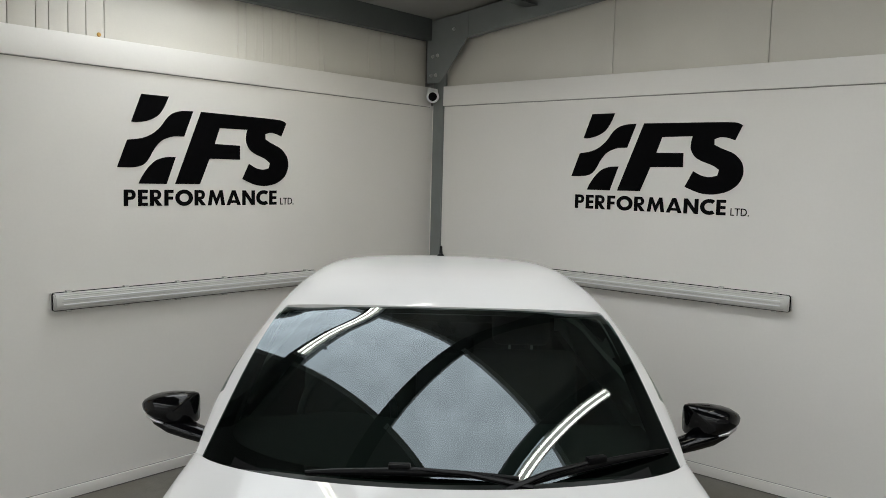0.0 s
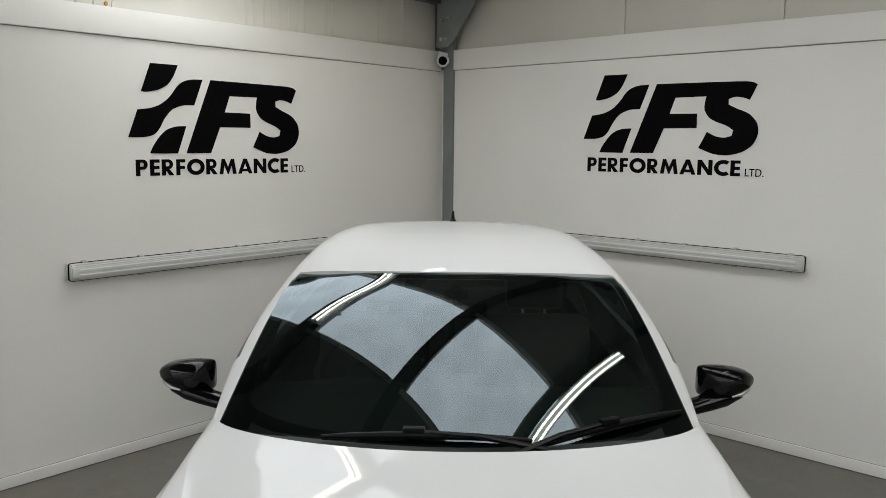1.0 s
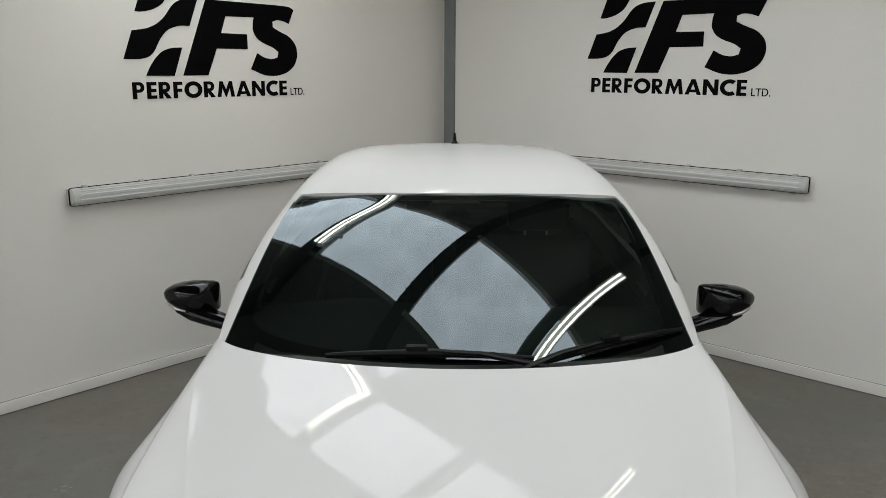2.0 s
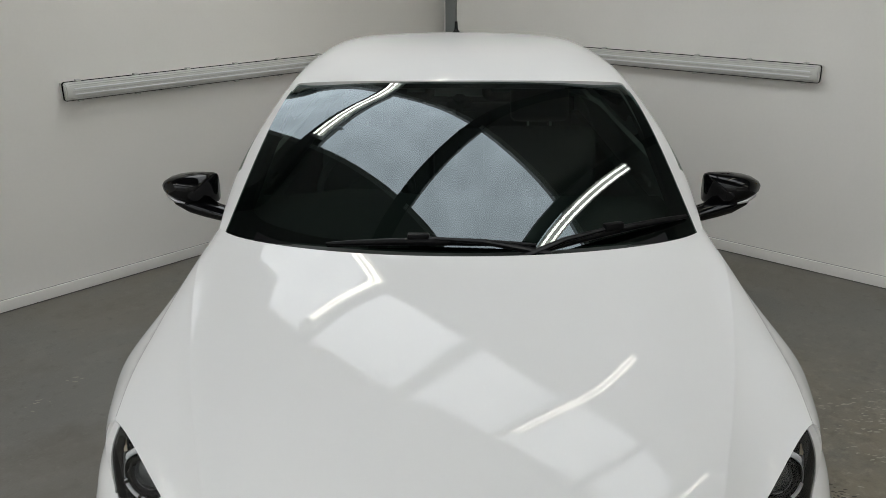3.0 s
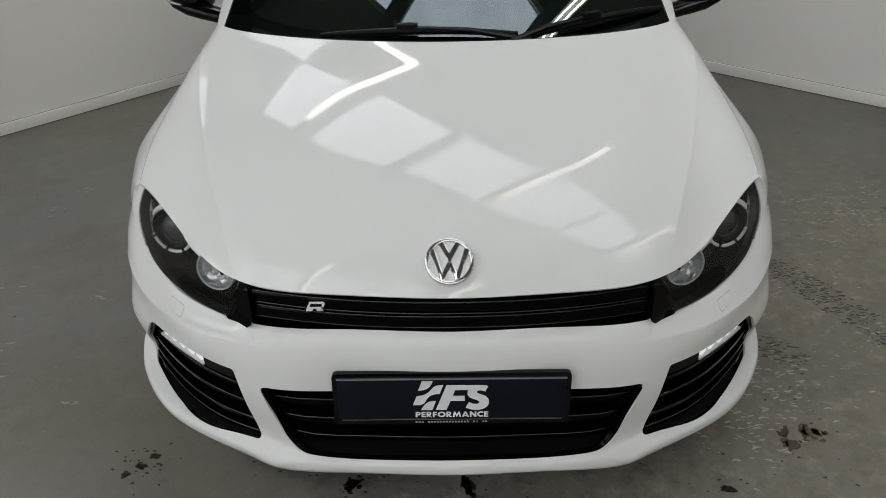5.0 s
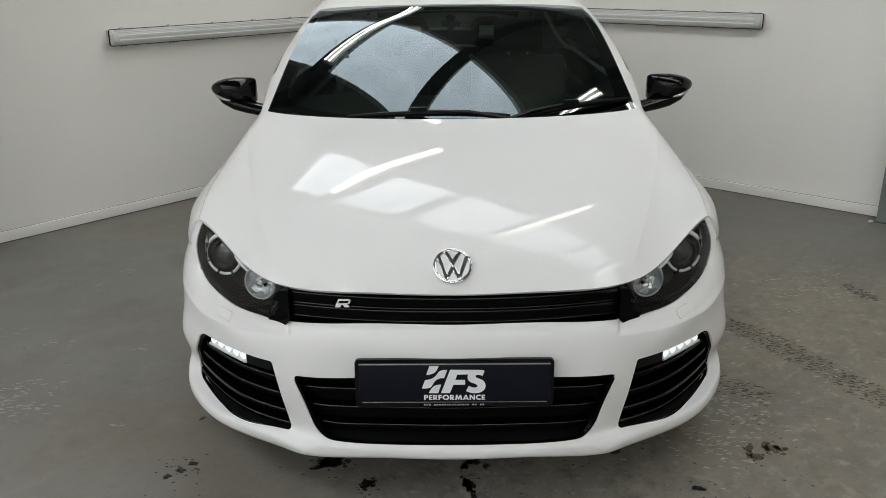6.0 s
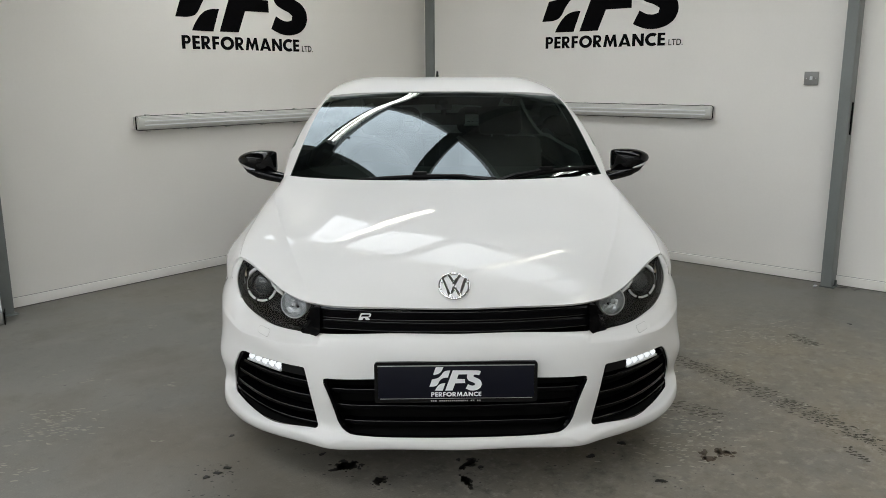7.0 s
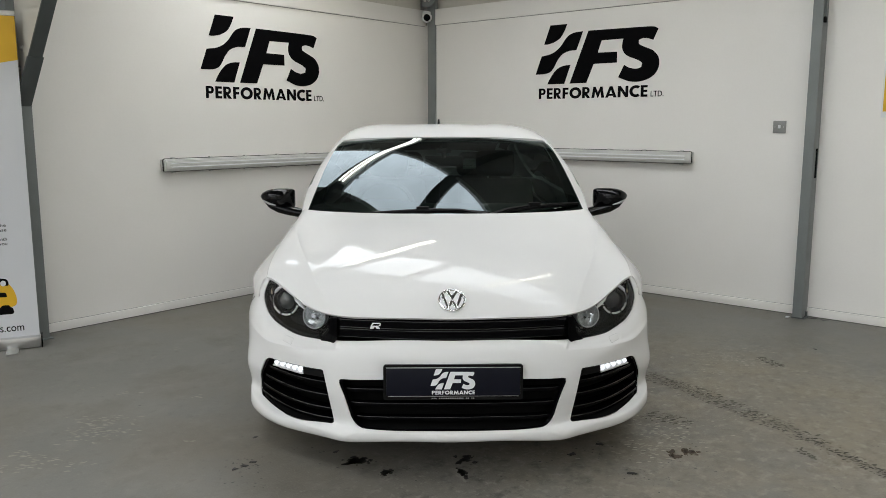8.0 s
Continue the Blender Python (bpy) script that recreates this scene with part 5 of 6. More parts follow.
# daytime lamps in the side grilles
for s in (1, -1):
    lamp = new("daytime_lamp")
    lamp.parent = car
    tagged(lamp, "lit white daytime lamp")
    top = [(.605, .461), (.65, .4615), (.70, .458), (.757, .449)]
    low = [(.606, .428), (.65, .429), (.70, .429), (.748, .427)]
    qa, qb = FASCIA.find(top), FASCIA.find(low)
    na = FASCIA.normal(qa) * (1, 1, 0)
    na /= np.linalg.norm(na, axis=1)[:, None]
    a, b = FASCIA.at(qa), FASCIA.at(qb)
    bm = bmesh.new()
    rows = [[bm.verts.new((s * (p[0] - n[0] * d), p[1] - n[1] * d, p[2] + dz)) for p, d, dz in ((p0, .020, .002), (p1, .022, .003), (p1, .008, .002), (p1, .008, -.003), (p1, .05, -.003), (p0, .05, .002))] for p0, p1, n in zip(a, b, na)]
    for r0, r1 in zip(rows, rows[1:]):
        for k in range(6):
            bm.faces.new((r0[k], r0[(k + 1) % 6], r1[(k + 1) % 6], r1[k]))
    bm.faces.new(rows[0]), bm.faces.new(rows[-1][::-1])
    bmesh.ops.recalc_face_normals(bm, faces=bm.faces[:])
    part("housing", bm, BADGE_SILVER, lamp, "silver lamp housing")
    for row in range(2):
        for k in range(5):
            f = (k + 0.35 + 0.3 * row) / 5 * 3
            top_p, low_p, n = (np.array([np.interp(f, range(4), w[:, j]) for j in range(3)]) for w in (a, b, na))
            c = top_p + (low_p - top_p) * (.34 + .38 * row) - n * .017
            h = abs(top_p[2] - low_p[2]) * 0.19
            part("led", box(-.011, .011, -.003, .003, -h, h, 0.002), LED, lamp, "glowing white led", Matrix.Translation((s * c[0], c[1], c[2])) @ Matrix.Rotation(s * math.atan2(n[0], -n[1]), 4, "Z") @ Matrix.Rotation(s * radians(-20), 4, "Y"))
    qa = FASCIA.find(fillet([(.518, .461), (.600, .458), (.598, .430), (.512, .432)], .004))
    part("blank_plate", panel("blank_plate", FASCIA, qa, step=0.012, depth=0.006, lift=-0.007, mirrored=s < 0), SATIN_BLACK, lamp, "black blanking plate")


# ---- upper grille between the headlamps ----
def cross_bar(z, y_mid, y_end, half, height, deep):
    bm = bmesh.new()
    rows = []
    for i in range(25):
        x = -half + 2 * half * i / 24
        y = y_mid + (y_end - y_mid) * abs(x / half) ** 2.2
        rows.append([bm.verts.new((x, y + dy, z + dz)) for dy, dz in ((0.006, height / 2), (0, height / 2 - 0.005), (0.0, -height / 2 + 0.006), (0.008, -height / 2), (deep, -height / 2), (deep, height / 2))])
    for a, b in zip(rows, rows[1:]):
        for k in range(6):
            bm.faces.new((a[k], a[(k + 1) % 6], b[(k + 1) % 6], b[k]))
    bm.faces.new(rows[0]), bm.faces.new(rows[-1][::-1])
    bmesh.ops.recalc_face_normals(bm, faces=bm.faces[:])
    return shade(bm, 25)


grille = new("upper_grille")
grille.parent = car
tagged(grille, "gloss black slatted grille")
part("backing", cross_bar(.626, .12, .19, .475, .10, .03), MATT_BLACK, grille)
part("slat", cross_bar(.643, .046, .104, .452, .030, .05), GRILLE_BLACK, grille)
part("slat", cross_bar(.605, .044, .104, .458, .034, .05), GRILLE_BLACK, grille)
for z, y0, y1, half in ((.6565, .048, .106, .440), (.6285, .047, .105, .445), (.6205, .046, .106, .450), (.590, .048, .108, .455)):
    part("slat_edge", sweep([(-half + 2 * half * i / 24, y0 + (y1 - y0) * abs(i / 12 - 1) ** 2.2, z) for i in range(25)], .0022, 8), EDGE_BLACK, grille)
tab = fillet([(.452, .668), (.482, .660), (.512, .605), (.525, .569), (.512, .559), (.472, .559), (.452, .580)], .008)
for s in (1, -1):
    bm = prism([(s * x, z) for x, z in tab], 0.05, Matrix(((1, 0, 0, 0), (0, 0, -1, 0), (0, 1, 0, 0), (0, 0, 0, 1))))
    for v in bm.verts:
        v.co.y += .143 + (abs(v.co.x) - .46) * .70 - (0.008 if v.co.z < .585 else 0)
    part("end_tab", bm, GRILLE_BLACK, grille)
badge = new("grille_badge")
badge.parent = car
tagged(badge, "small chrome badge")
for poly in ([(0, .012), (.012, .036), (.062, .036), (.070, .030), (.066, .018), (.05, .014), (.062, 0), (.040, 0), (.033, .011), (.026, .011), (.020, 0), (-.004, 0)],):
    part("plate", prism([(x * .58, z * .62) for x, z in poly], .006, Matrix.Translation((-.319, .065, .630)) @ Matrix(((1, 0, 0, 0), (0, 0, -1, 0), (0, 1, 0, 0), (0, 0, 0, 1)))), RING_SILVER, badge)
    part("inlay", prism([(x * .58, z * .62) for x, z in ((.0165, .0305), (.058, .0305), (.0605, .0275), (.058, .0195), (.0125, .0195))], .0012, Matrix.Translation((-.319, .0592, .630)) @ Matrix(((1, 0, 0, 0), (0, 0, -1, 0), (0, 1, 0, 0), (0, 0, 0, 1)))), LAMP_DARK, badge, "black inlay")
    part("edge", prism([(x * .65 - .003, z * .73 - .002) for x, z in poly], .004, Matrix.Translation((-.319, .0675, .630)) @ Matrix(((1, 0, 0, 0), (0, 0, -1, 0), (0, 1, 0, 0), (0, 0, 0, 1)))), LAMP_DARK, badge)

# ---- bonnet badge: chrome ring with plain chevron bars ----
c_uv = BODY.find([(-.002, .096)], (0, 1))
c_pt, c_n = Vector(BODY.at(c_uv)[0]), Vector(BODY.normal(c_uv)[0])
side_v = Vector((1, 0, 0))
up_v = c_n.cross(side_v).normalized()
frame_m = Matrix.Translation(c_pt + c_n * 0.002) @ Matrix((side_v, up_v, c_n)).transposed().to_4x4()
emblem = new("bonnet_badge")
emblem.parent = car
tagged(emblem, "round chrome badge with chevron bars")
part("disc", lathe([(0, .003), (.050, .003), (.052, 0)], 40, frame_m), RING_SILVER, emblem)
part("ring", lathe([(.0440, .002)] + [(.0495 - .0055 * math.cos(math.pi * k / 9), .004 + .006 * math.sin(math.pi * k / 9)) for k in range(10)] + [(.0553, -.004)], 72, frame_m), CHROME, emblem)


def chevron(pts, w):
    """Bars along a line, domed across, with mitred corners."""
    bm = bmesh.new()
    pts = [Vector(p) for p in pts]
    cut = []
    for i, p in enumerate(pts):
        a, b = pts[max(i - 1, 0)], pts[min(i + 1, len(pts) - 1)]
        d0, d1 = ((p - a).normalized() if i else (b - p).normalized()), ((b - p).normalized() if i < len(pts) - 1 else (p - a).normalized())
        n0, n1 = Vector((-d0.y, d0.x)), Vector((-d1.y, d1.x))
        m_ = (n0 + n1).normalized()
        cut.append(m_ * (w / 2) / max(m_.dot(n0), .45))
    fine = [(p.lerp(q, t), cut[i].lerp(cut[i + 1], t)) for i, (p, q) in enumerate(zip(pts, pts[1:])) for t in (0, .05, .2, .4, .6, .8, .95)] + [(pts[-1], cut[-1])]
    section = [(-1.0, .002), (-1.0, .0075), (-.82, .0095), (-.74, .0090), (-.4, .0094), (0, .0096), (.4, .0094), (.74, .0090), (.82, .0095), (1.0, .0075), (1.0, .002)]
    rows = [[bm.verts.new(frame_m @ Vector((p.x + c.x * a, p.y + c.y * a, h + .0015 * math.sin(p.y * 90)))) for a, h in section] for p, c in fine]
    for r0, r1 in zip(rows, rows[1:]):
        for k in range(len(section) - 1):
            bm.faces.new((r0[k], r1[k], r1[k + 1], r0[k + 1]))
    bm.faces.new(rows[0]), bm.faces.new(rows[-1][::-1])
    bmesh.ops.recalc_face_normals(bm, faces=bm.faces[:])
    return shade(bm, 60)


part("chevron_bar", chevron([(-.0195, .0440), (0, .0060), (.0195, .0440)], .0128), CHROME, emblem)
part("chevron_bar", chevron([(-.0385, .0270), (-.0165, -.0385), (0, -.0045), (.0165, -.0385), (.0385, .0270)], .0128), CHROME, emblem)

# ---- number plate holder without a number ----
plate = new("front_plate")
plate.parent = car
plate.matrix_basis = Matrix.Translation((0, -.016, .4365)) @ Matrix.Rotation(radians(-4), 4, "X") @ Matrix(((1, 0, 0, 0), (0, 0, -1, 0), (0, 1, 0, 0), (0, 0, 0, 1)))
tagged(plate, "dark navy dealer plate in a black holder")
rr = fillet([(-.268, -.069), (.268, -.069), (.268, .069), (-.268, .069)], .012)
part("holder", prism(rr, .016, Matrix.Translation((0, 0, -.016)), .004), GLOSS_BLACK, plate)
part("face", box(-.256, .256, -.050, .056, -.001, .003, .001), PLATE_NAVY, plate, "dark navy plate face")
part("edge_line", box(-.257, .257, .0565, .0595, -.001, .004, .0008), SATIN_METAL, plate)
part("edge_line", box(-.25, .25, -.0535, -.0522, -.001, .003, .0003), SATIN_METAL, plate)
build_mark("", Matrix.Translation((-.081, -.0435, .003)), .155, .0008, PRINT_WHITE, "", plate, False)
for k in range(24):
    if k not in (3, 18, 21):
        part("print_bar", box(-.083 + k * .0069, -.083 + k * .0069 + .0046, -.0635, -.0593, 0, .0008), PLATE_PRINT, plate)

# ---- headlamps ----
FACET = material("faceted_reflector", (0.74, 0.75, 0.77), 0.18, metal=0.6, vary=0.12, scale=40, bump=1.0, grain=70)
for s in (False, True):
    sg = -1 if s else 1
    hl = new("headlamp")
    hl.parent = car
    tagged(hl, "clear headlamp with a dark housing and two round reflectors")
    full, v1 = LAMP.u[-1], LAMP.v[-1]
    u1 = full * .945
    part("wing_strip", panel("wing_strip", LAMP, [(u1 - .002, 0), (full, 0), (full, v1), (u1 - .002, v1)], step=0.012, depth=0.01, lift=0.0015, mirrored=s), PAINT, car)
    ol = fillet([(0, 0), (u1, 0), (u1, v1 * 0.97), (0.012, v1)], [.004, .012, .03, .01])
    part("housing", panel("housing", LAMP, [(0.01, 0.01), (u1 - .02, 0.012), (u1 - .03, v1 * .78), (0.02, v1 * .80)], step=0.02, depth=0, lift=-0.075, mirrored=s), LAMP_DARK, hl)
    part("lens", panel("lens", LAMP, ol, step=0.02, depth=0.0, lift=0.001, mirrored=s), CLEAR, hl, "clear curved lens")
    part("surround", panel("surround", LAMP, [(0, 0), (u1, 0), (u1, v1), (0, v1)], [fillet([(.012, .009), (u1 - .012, .010), (u1 - .02, v1 - .012), (.028, v1 - .016)], .02)], step=0.012, depth=0.018, lift=-0.002, mirrored=s), LAMP_DARK, hl)
    aim = Vector((sg * .30, -1, .10)).normalized()
    q = aim.to_track_quat("Z", "Y").to_matrix().to_4x4()
    for (cx_, cy_, cz_), r, name in (((.697, .362, .673), .060, "projector"), ((.557, .217, .642), .049, "main_beam")):
        m = Matrix.Translation((sg * cx_, cy_, cz_)) @ q
        if name == "projector":
            part(name, lathe([(r, .0), (r * 1.03, -.006), (r * .98, -.03), (r * .9, -.05), (0, -.05)], 32, m), LAMP_DARK, hl, "dark projector lamp")
            # pale arc stands in for the highlight low on the dark lamp ring
            arc = [tuple(m @ Vector((r * .95 * math.cos(radians(g)), r * .95 * math.sin(radians(g)), .003))) for g in range(195, 346, 10)]
            part("ring", sweep(arc, .0042, 8, flat=1.0, up=tuple(aim)), RING_SILVER, hl, "bright half ring painted as the ring's lower highlight")
            part("thin_ring", lathe([(r * .97, .001), (r * .99, .0025), (r * 1.01, .001)], 40, m), LAMP_SILVER, hl)
            part("ball_lens", lathe([(0, .010), (r * .25, .009), (r * .48, .004), (r * .62, -.004), (r * .66, -.03)], 28, m), BALL_GLASS, hl, "dark glassy ball lens")
            bowl = [tuple(m @ Vector((r * 1.06 * math.cos(radians(g)), r * 1.06 * math.sin(radians(g)), -.006))) for g in range(30, 160, 10)]
            part("upper_bowl", sweep(bowl, [.003] + [.007] * 11 + [.003], 8, up=tuple(aim)), LAMP_SILVER, hl, "silvered bowl edge")
            part("inner_collar", lathe([(r * .66, -.010), (r * .72, -.002), (r * .84, -.004)], 28, m), LAMP_DARK, hl)
            for k in (200, 250, 300):
                a_ = radians(k)
                part("ring_joint", box(-.003, .003, -.006, .006, -.002, .0095), LAMP_DARK, hl, "", m @ Matrix.Rotation(a_, 4, "Z") @ Matrix.Translation((r * .94, 0, 0)) @ Matrix.Rotation(radians(90), 4, "Z"))
        else:
            part(name, lathe([(r, .004), (r * 1.04, -.004), (r * .98, -.03), (r * .9, -.05), (0, -.05)], 32, m), LAMP_SILVER, hl, "silvered main beam lamp")
            dish = bmesh.new()
            rnd = random.Random(5)
            rings = [[dish.verts.new(m @ Vector((rr * r * math.cos(2 * math.pi * (k + .5 * (n_ % 2)) / 16), rr * r * math.sin(2 * math.pi * (k + .5 * (n_ % 2)) / 16), zz + rnd.uniform(-.0022, .0022)))) for k in range(16)] for n_, (rr, zz) in enumerate(((.98, .002), (.84, -.006), (.66, -.012), (.48, -.016), (.30, -.020), (.10, -.022)))]
            for r0, r1 in zip(rings, rings[1:]):
                for k in range(16):
                    dish.faces.new((r0[k], r0[(k + 1) % 16], r1[(k + 1) % 16], r1[k]))
            dish.faces.new(rings[-1])
            bmesh.ops.recalc_face_normals(dish, faces=dish.faces[:])
            part("reflector", dish, FACET, hl, "faceted silver reflector")
            for dx in (-.010, .010):
                part("bulb_hole", lathe([(0, .0), (.0045, 0), (.005, -.004)], 12, m @ Matrix.Translation((dx, -.010, -.006))), LAMP_DARK, hl)
            part("glass_cap", lathe([(0, .014), (r * .5, .012), (r * .85, .007), (r, .002)], 28, m), CLEAR, hl)
            part("bulb_cap", lathe([(0, .008), (r * .16, .006), (r * .2, -.012)], 16, m), LAMP_SILVER, hl)
            part("rim", lathe([(r * .95, .003), (r * 1.0, .007), (r * 1.05, .002)], 36, m), BADGE_SILVER, hl)
    part("trim_blade", sweep([(sg * .655, .322, .702), (sg * .640, .300, .690), (sg * .618, .272, .676), (sg * .598, .246, .664)], [.003, .009, .009, .003], 8, flat=.7), RING_SILVER, hl, "silver trim blade")
    part("lower_rim_line", sweep([tuple(q * (sg, 1, 1)) for q in LAMP.at([(u1 * (.10 + .84 * k / 14), v1 * .955) for k in range(15)]) + np.array((0, .006, 0))], .0016, 6), SATIN_METAL, hl, "thin silver inner rim")
    part("side_reflector", sweep([(sg * .792, .474, .735), (sg * .793, .462, .70), (sg * .780, .430, .662)], [.006, .011, .008], 8, flat=.6), LAMP_SILVER, hl)
    part("amber_marker", sweep([(sg * .772, .462, .730), (sg * .778, .452, .708), (sg * .770, .435, .690)], [.003, .006, .004], 8, flat=.6), AMBER, hl, "amber side reflector")

# joint between the wings and the bumper, from the lamp's outer end to the wheel arch
joint_uv = [(FASCIA.u[-2] + (FASCIA.u[-1] - FASCIA.u[-2]) * k / 10, 0.0) for k in range(11)]
pair("wing_joint", sweep([tuple(q) for q in FASCIA.at(joint_uv) + FASCIA.normal(joint_uv) * .0002], .0016, 6), MATT_BLACK, car)

# headlamp washer flaps set in the bumper skin
for s in (False, True):
    fl = FASCIA.find(fillet([(.640, .556), (.682, .562), (.688, .542), (.648, .536)], .006))
    part("washer_flap", panel("washer_flap", FASCIA, fl, step=0.01, depth=0.002, lift=0.0012, mirrored=s), PAINT, car)
    part("washer_gap", panel("washer_gap", FASCIA, FASCIA.find(fillet([(.6394, .5567), (.6827, .5628), (.6888, .5414), (.6474, .5353)], .006)), step=0.01, depth=0, lift=0.0005, mirrored=s), JOINT_AND_SHADE, car)

# ---- cabin shell: roof with pillars, glazing ----
ec, er = cols(CABIN_SKIN, 2), cols(CABIN_SKIN, 3)
vb, vt, vr, vend = 0.0, CABIN_SKIN.v[2], CABIN_SKIN.v[5], CABIN_SKIN.v[-1]
us, vs_ = SCREEN.u[-1], SCREEN.v[-1]
screen = fillet([(-us, 0), (us, 0), (us, vs_), (-us, vs_)], [0, 0, .025, .025])
v_glass = vr + .30 * (vend - vr)
rear_hole = fillet([(-.46, v_glass), (.46, v_glass), (.52, vend - .006), (-.52, vend - .006)], .04)
wide = ec + .022
roof_line = [(er, 0), (er, vend), (-er, vend), (-er, 0), (-wide, 0)] + fillet([(-wide, vb - .001), (-wide + .006, vt * .5), (-wide + .032, vt + .001), (wide - .032, vt + .001), (wide - .006, vt * .5), (wide, vb - .001)], [0, .1, .025, .025, .1, 0]) + [(wide, 0)]
part("roof", panel("roof", CABIN_SKIN, roof_line, [rear_hole], step=0.035, depth=0.032), PAINT, car, "white roof with slim windscreen pillars")
ws = part("windscreen", panel("windscreen", SCREEN, screen, step=0.016, depth=0.004), SCREEN_GLASS, car, "curved windscreen with dark edges")
ws.visible_shadow = False
inner = fillet([(-us + .055, .13), (us - .055, .13), (us - .03, vs_ - .03), (-us + .03, vs_ - .03)], [.07, .07, .05, .05])
part("frit", panel("frit", SCREEN, screen, [inner], step=0.03, depth=0, lift=-0.006), MATT_BLACK, ws, "black printed glass edge")
rg = part("rear_window", panel("rear_window", CABIN_SKIN, rear_hole, step=0.04, depth=0.003, lift=-0.002), CABIN_GLASS, car)
rg.visible_shadow = False
eb = CABIN_SKIN.u[-1]
for s in (False, True):
    w = part("side_window", panel("side_window", CABIN_SKIN, fillet([(er + .004, .30), (eb, .36), (eb, 2.62), (er + .03, 2.35)], [.02, .03, .08, .08]), step=0.04, depth=0.003, mirrored=s), CABIN_GLASS, car, "tinted side window")
    w.visible_shadow = False
    part("quarter_panel", panel("quarter_panel", CABIN_SKIN, [(er, 0), (eb, 0), (eb, vend), (er, vend)], [fillet([(er + .006, .30), (eb - .004, .36), (eb - .004, 2.60), (er + .03, 2.34)], [.02, .03, .08, .08])], step=0.035, depth=0.01, mirrored=s), PAINT, car)
    # body side with the rear wheel opening, door joint lines and handle
    arch = [(3.45 + .345 * math.cos(a), .32 + .345 * math.sin(a)) for a in [math.pi * k / 24 for k in range(25)]]
    arch_uv = SIDE.find(arch, (1, 2))
    su = SIDE.u[-1]
    lower = [(su, 0)] + [(su, arch_uv[-1][1])] + [tuple(q) for q in arch_uv[::-1]] + [(su, arch_uv[0][1]), (su, SIDE.v[-1]), (0, SIDE.v[-1]), (0, 0)]
    part("body_side", panel("body_side", SIDE, lower, step=0.04, depth=0.015, mirrored=s), PAINT, car)
    for y in (1.36, 2.62):
        a = SIDE.find([(y, .93), (y + .004, .93), (y + .004, .26), (y, .26)], (1, 2))
        part("door_joint", panel("door_joint", SIDE, a, step=0.03, depth=0, lift=0.0008, mirrored=s), MATT_BLACK, car)
    h = SIDE.at(SIDE.find([(2.40, .80)], (1, 2)))[0]
    part("door_handle", box((-1 if s else 1) * h[0] - .015, (-1 if s else 1) * h[0] + .018, 2.36, 2.54, .785, .812, .008), PAINT, car)
part("tail_panel", panel("tail_panel", TAIL, [(TAIL.u[0], 0), (TAIL.u[-1], 0), (TAIL.u[-1], TAIL.v[-1]), (TAIL.u[0], TAIL.v[-1])], step=0.04, depth=0.015), PAINT, car)
for s in (False, True):
    part("tail_lamp", panel("tail_lamp", TAIL, TAIL.find(fillet([(.50, .93), (.78, .90), (.80, .80), (.52, .82)], .03)), step=0.03, depth=0, lift=0.004, mirrored=s), material("red_tail_lamp", (.25, .01, .01), .15, coat=.5), car, "red tail lamp")

# dark lining under the roof
part("headliner", panel("headliner", CABIN_SKIN, [(-ec, vt + .03), (ec, vt + .03), (ec - .04, v_glass), (-ec + .04, v_glass)], step=0.06, depth=0, lift=-0.04), HEADLINER, car, "dark cloth roof lining")
for s in (False, True):
    part("pillar_trim", panel("pillar_trim", CABIN_SKIN, [(ec - .01, .05), (er + .01, .05), (er + .01, vr), (ec - .01, vr)], step=0.05, depth=0, lift=-0.036, mirrored=s), HEADLINER, car)

# aerial on the roof
aerial = new("aerial")
aerial.parent = car
part("base", lathe([(0, .022), (.012, .02), (.022, .008), (.026, 0)], 16, Matrix.Translation((-.012, 3.17, 1.388))), SATIN_BLACK, aerial)
part("rod", sweep([(-.012, 3.172, 1.398), (-.012, 3.183, 1.424), (-.012, 3.193, 1.448)], [.012, .009, .007], 8), SATIN_BLACK, aerial)


# ---- door mirrors ----
def mirror_shell():
    bm = bmesh.new()
    rings = []
    for x, y, z, ry, up, dn in ((.853, 1.602, .996, .016, .043, .045), (.857, 1.598, .996, .030, .050, .050), (.870, 1.589, .997, .047, .054, .053), (.90, 1.577, .998, .064, .056, .053), (.935, 1.569, 1.000, .071, .055, .050),
                                (.975, 1.566, 1.003, .064, .048, .044), (1.005, 1.568, 1.006, .049, .037, .034), (1.028, 1.570, 1.009, .028, .021, .019), (1.040, 1.572, 1.010, .007, .005, .005)):
        ring = []
        for k in range(28):
            a = 2 * math.pi * k / 28
            c, s = math.cos(a), math.sin(a)
            ring.append(bm.verts.new((x, y + ry * math.copysign(abs(c) ** .75, c), z + (up if s > 0 else dn) * math.copysign(abs(s) ** .8, s))))
        rings.append(ring)
    for r0, r1 in zip(rings, rings[1:]):
        for k in range(28):
            bm.faces.new((r0[k], r0[(k + 1) % 28], r1[(k + 1) % 28], r1[k]))
    bm.faces.new(rings[0]), bm.faces.new(rings[-1])
    bmesh.ops.recalc_face_normals(bm, faces=bm.faces[:])
    return shade(bm, 50)


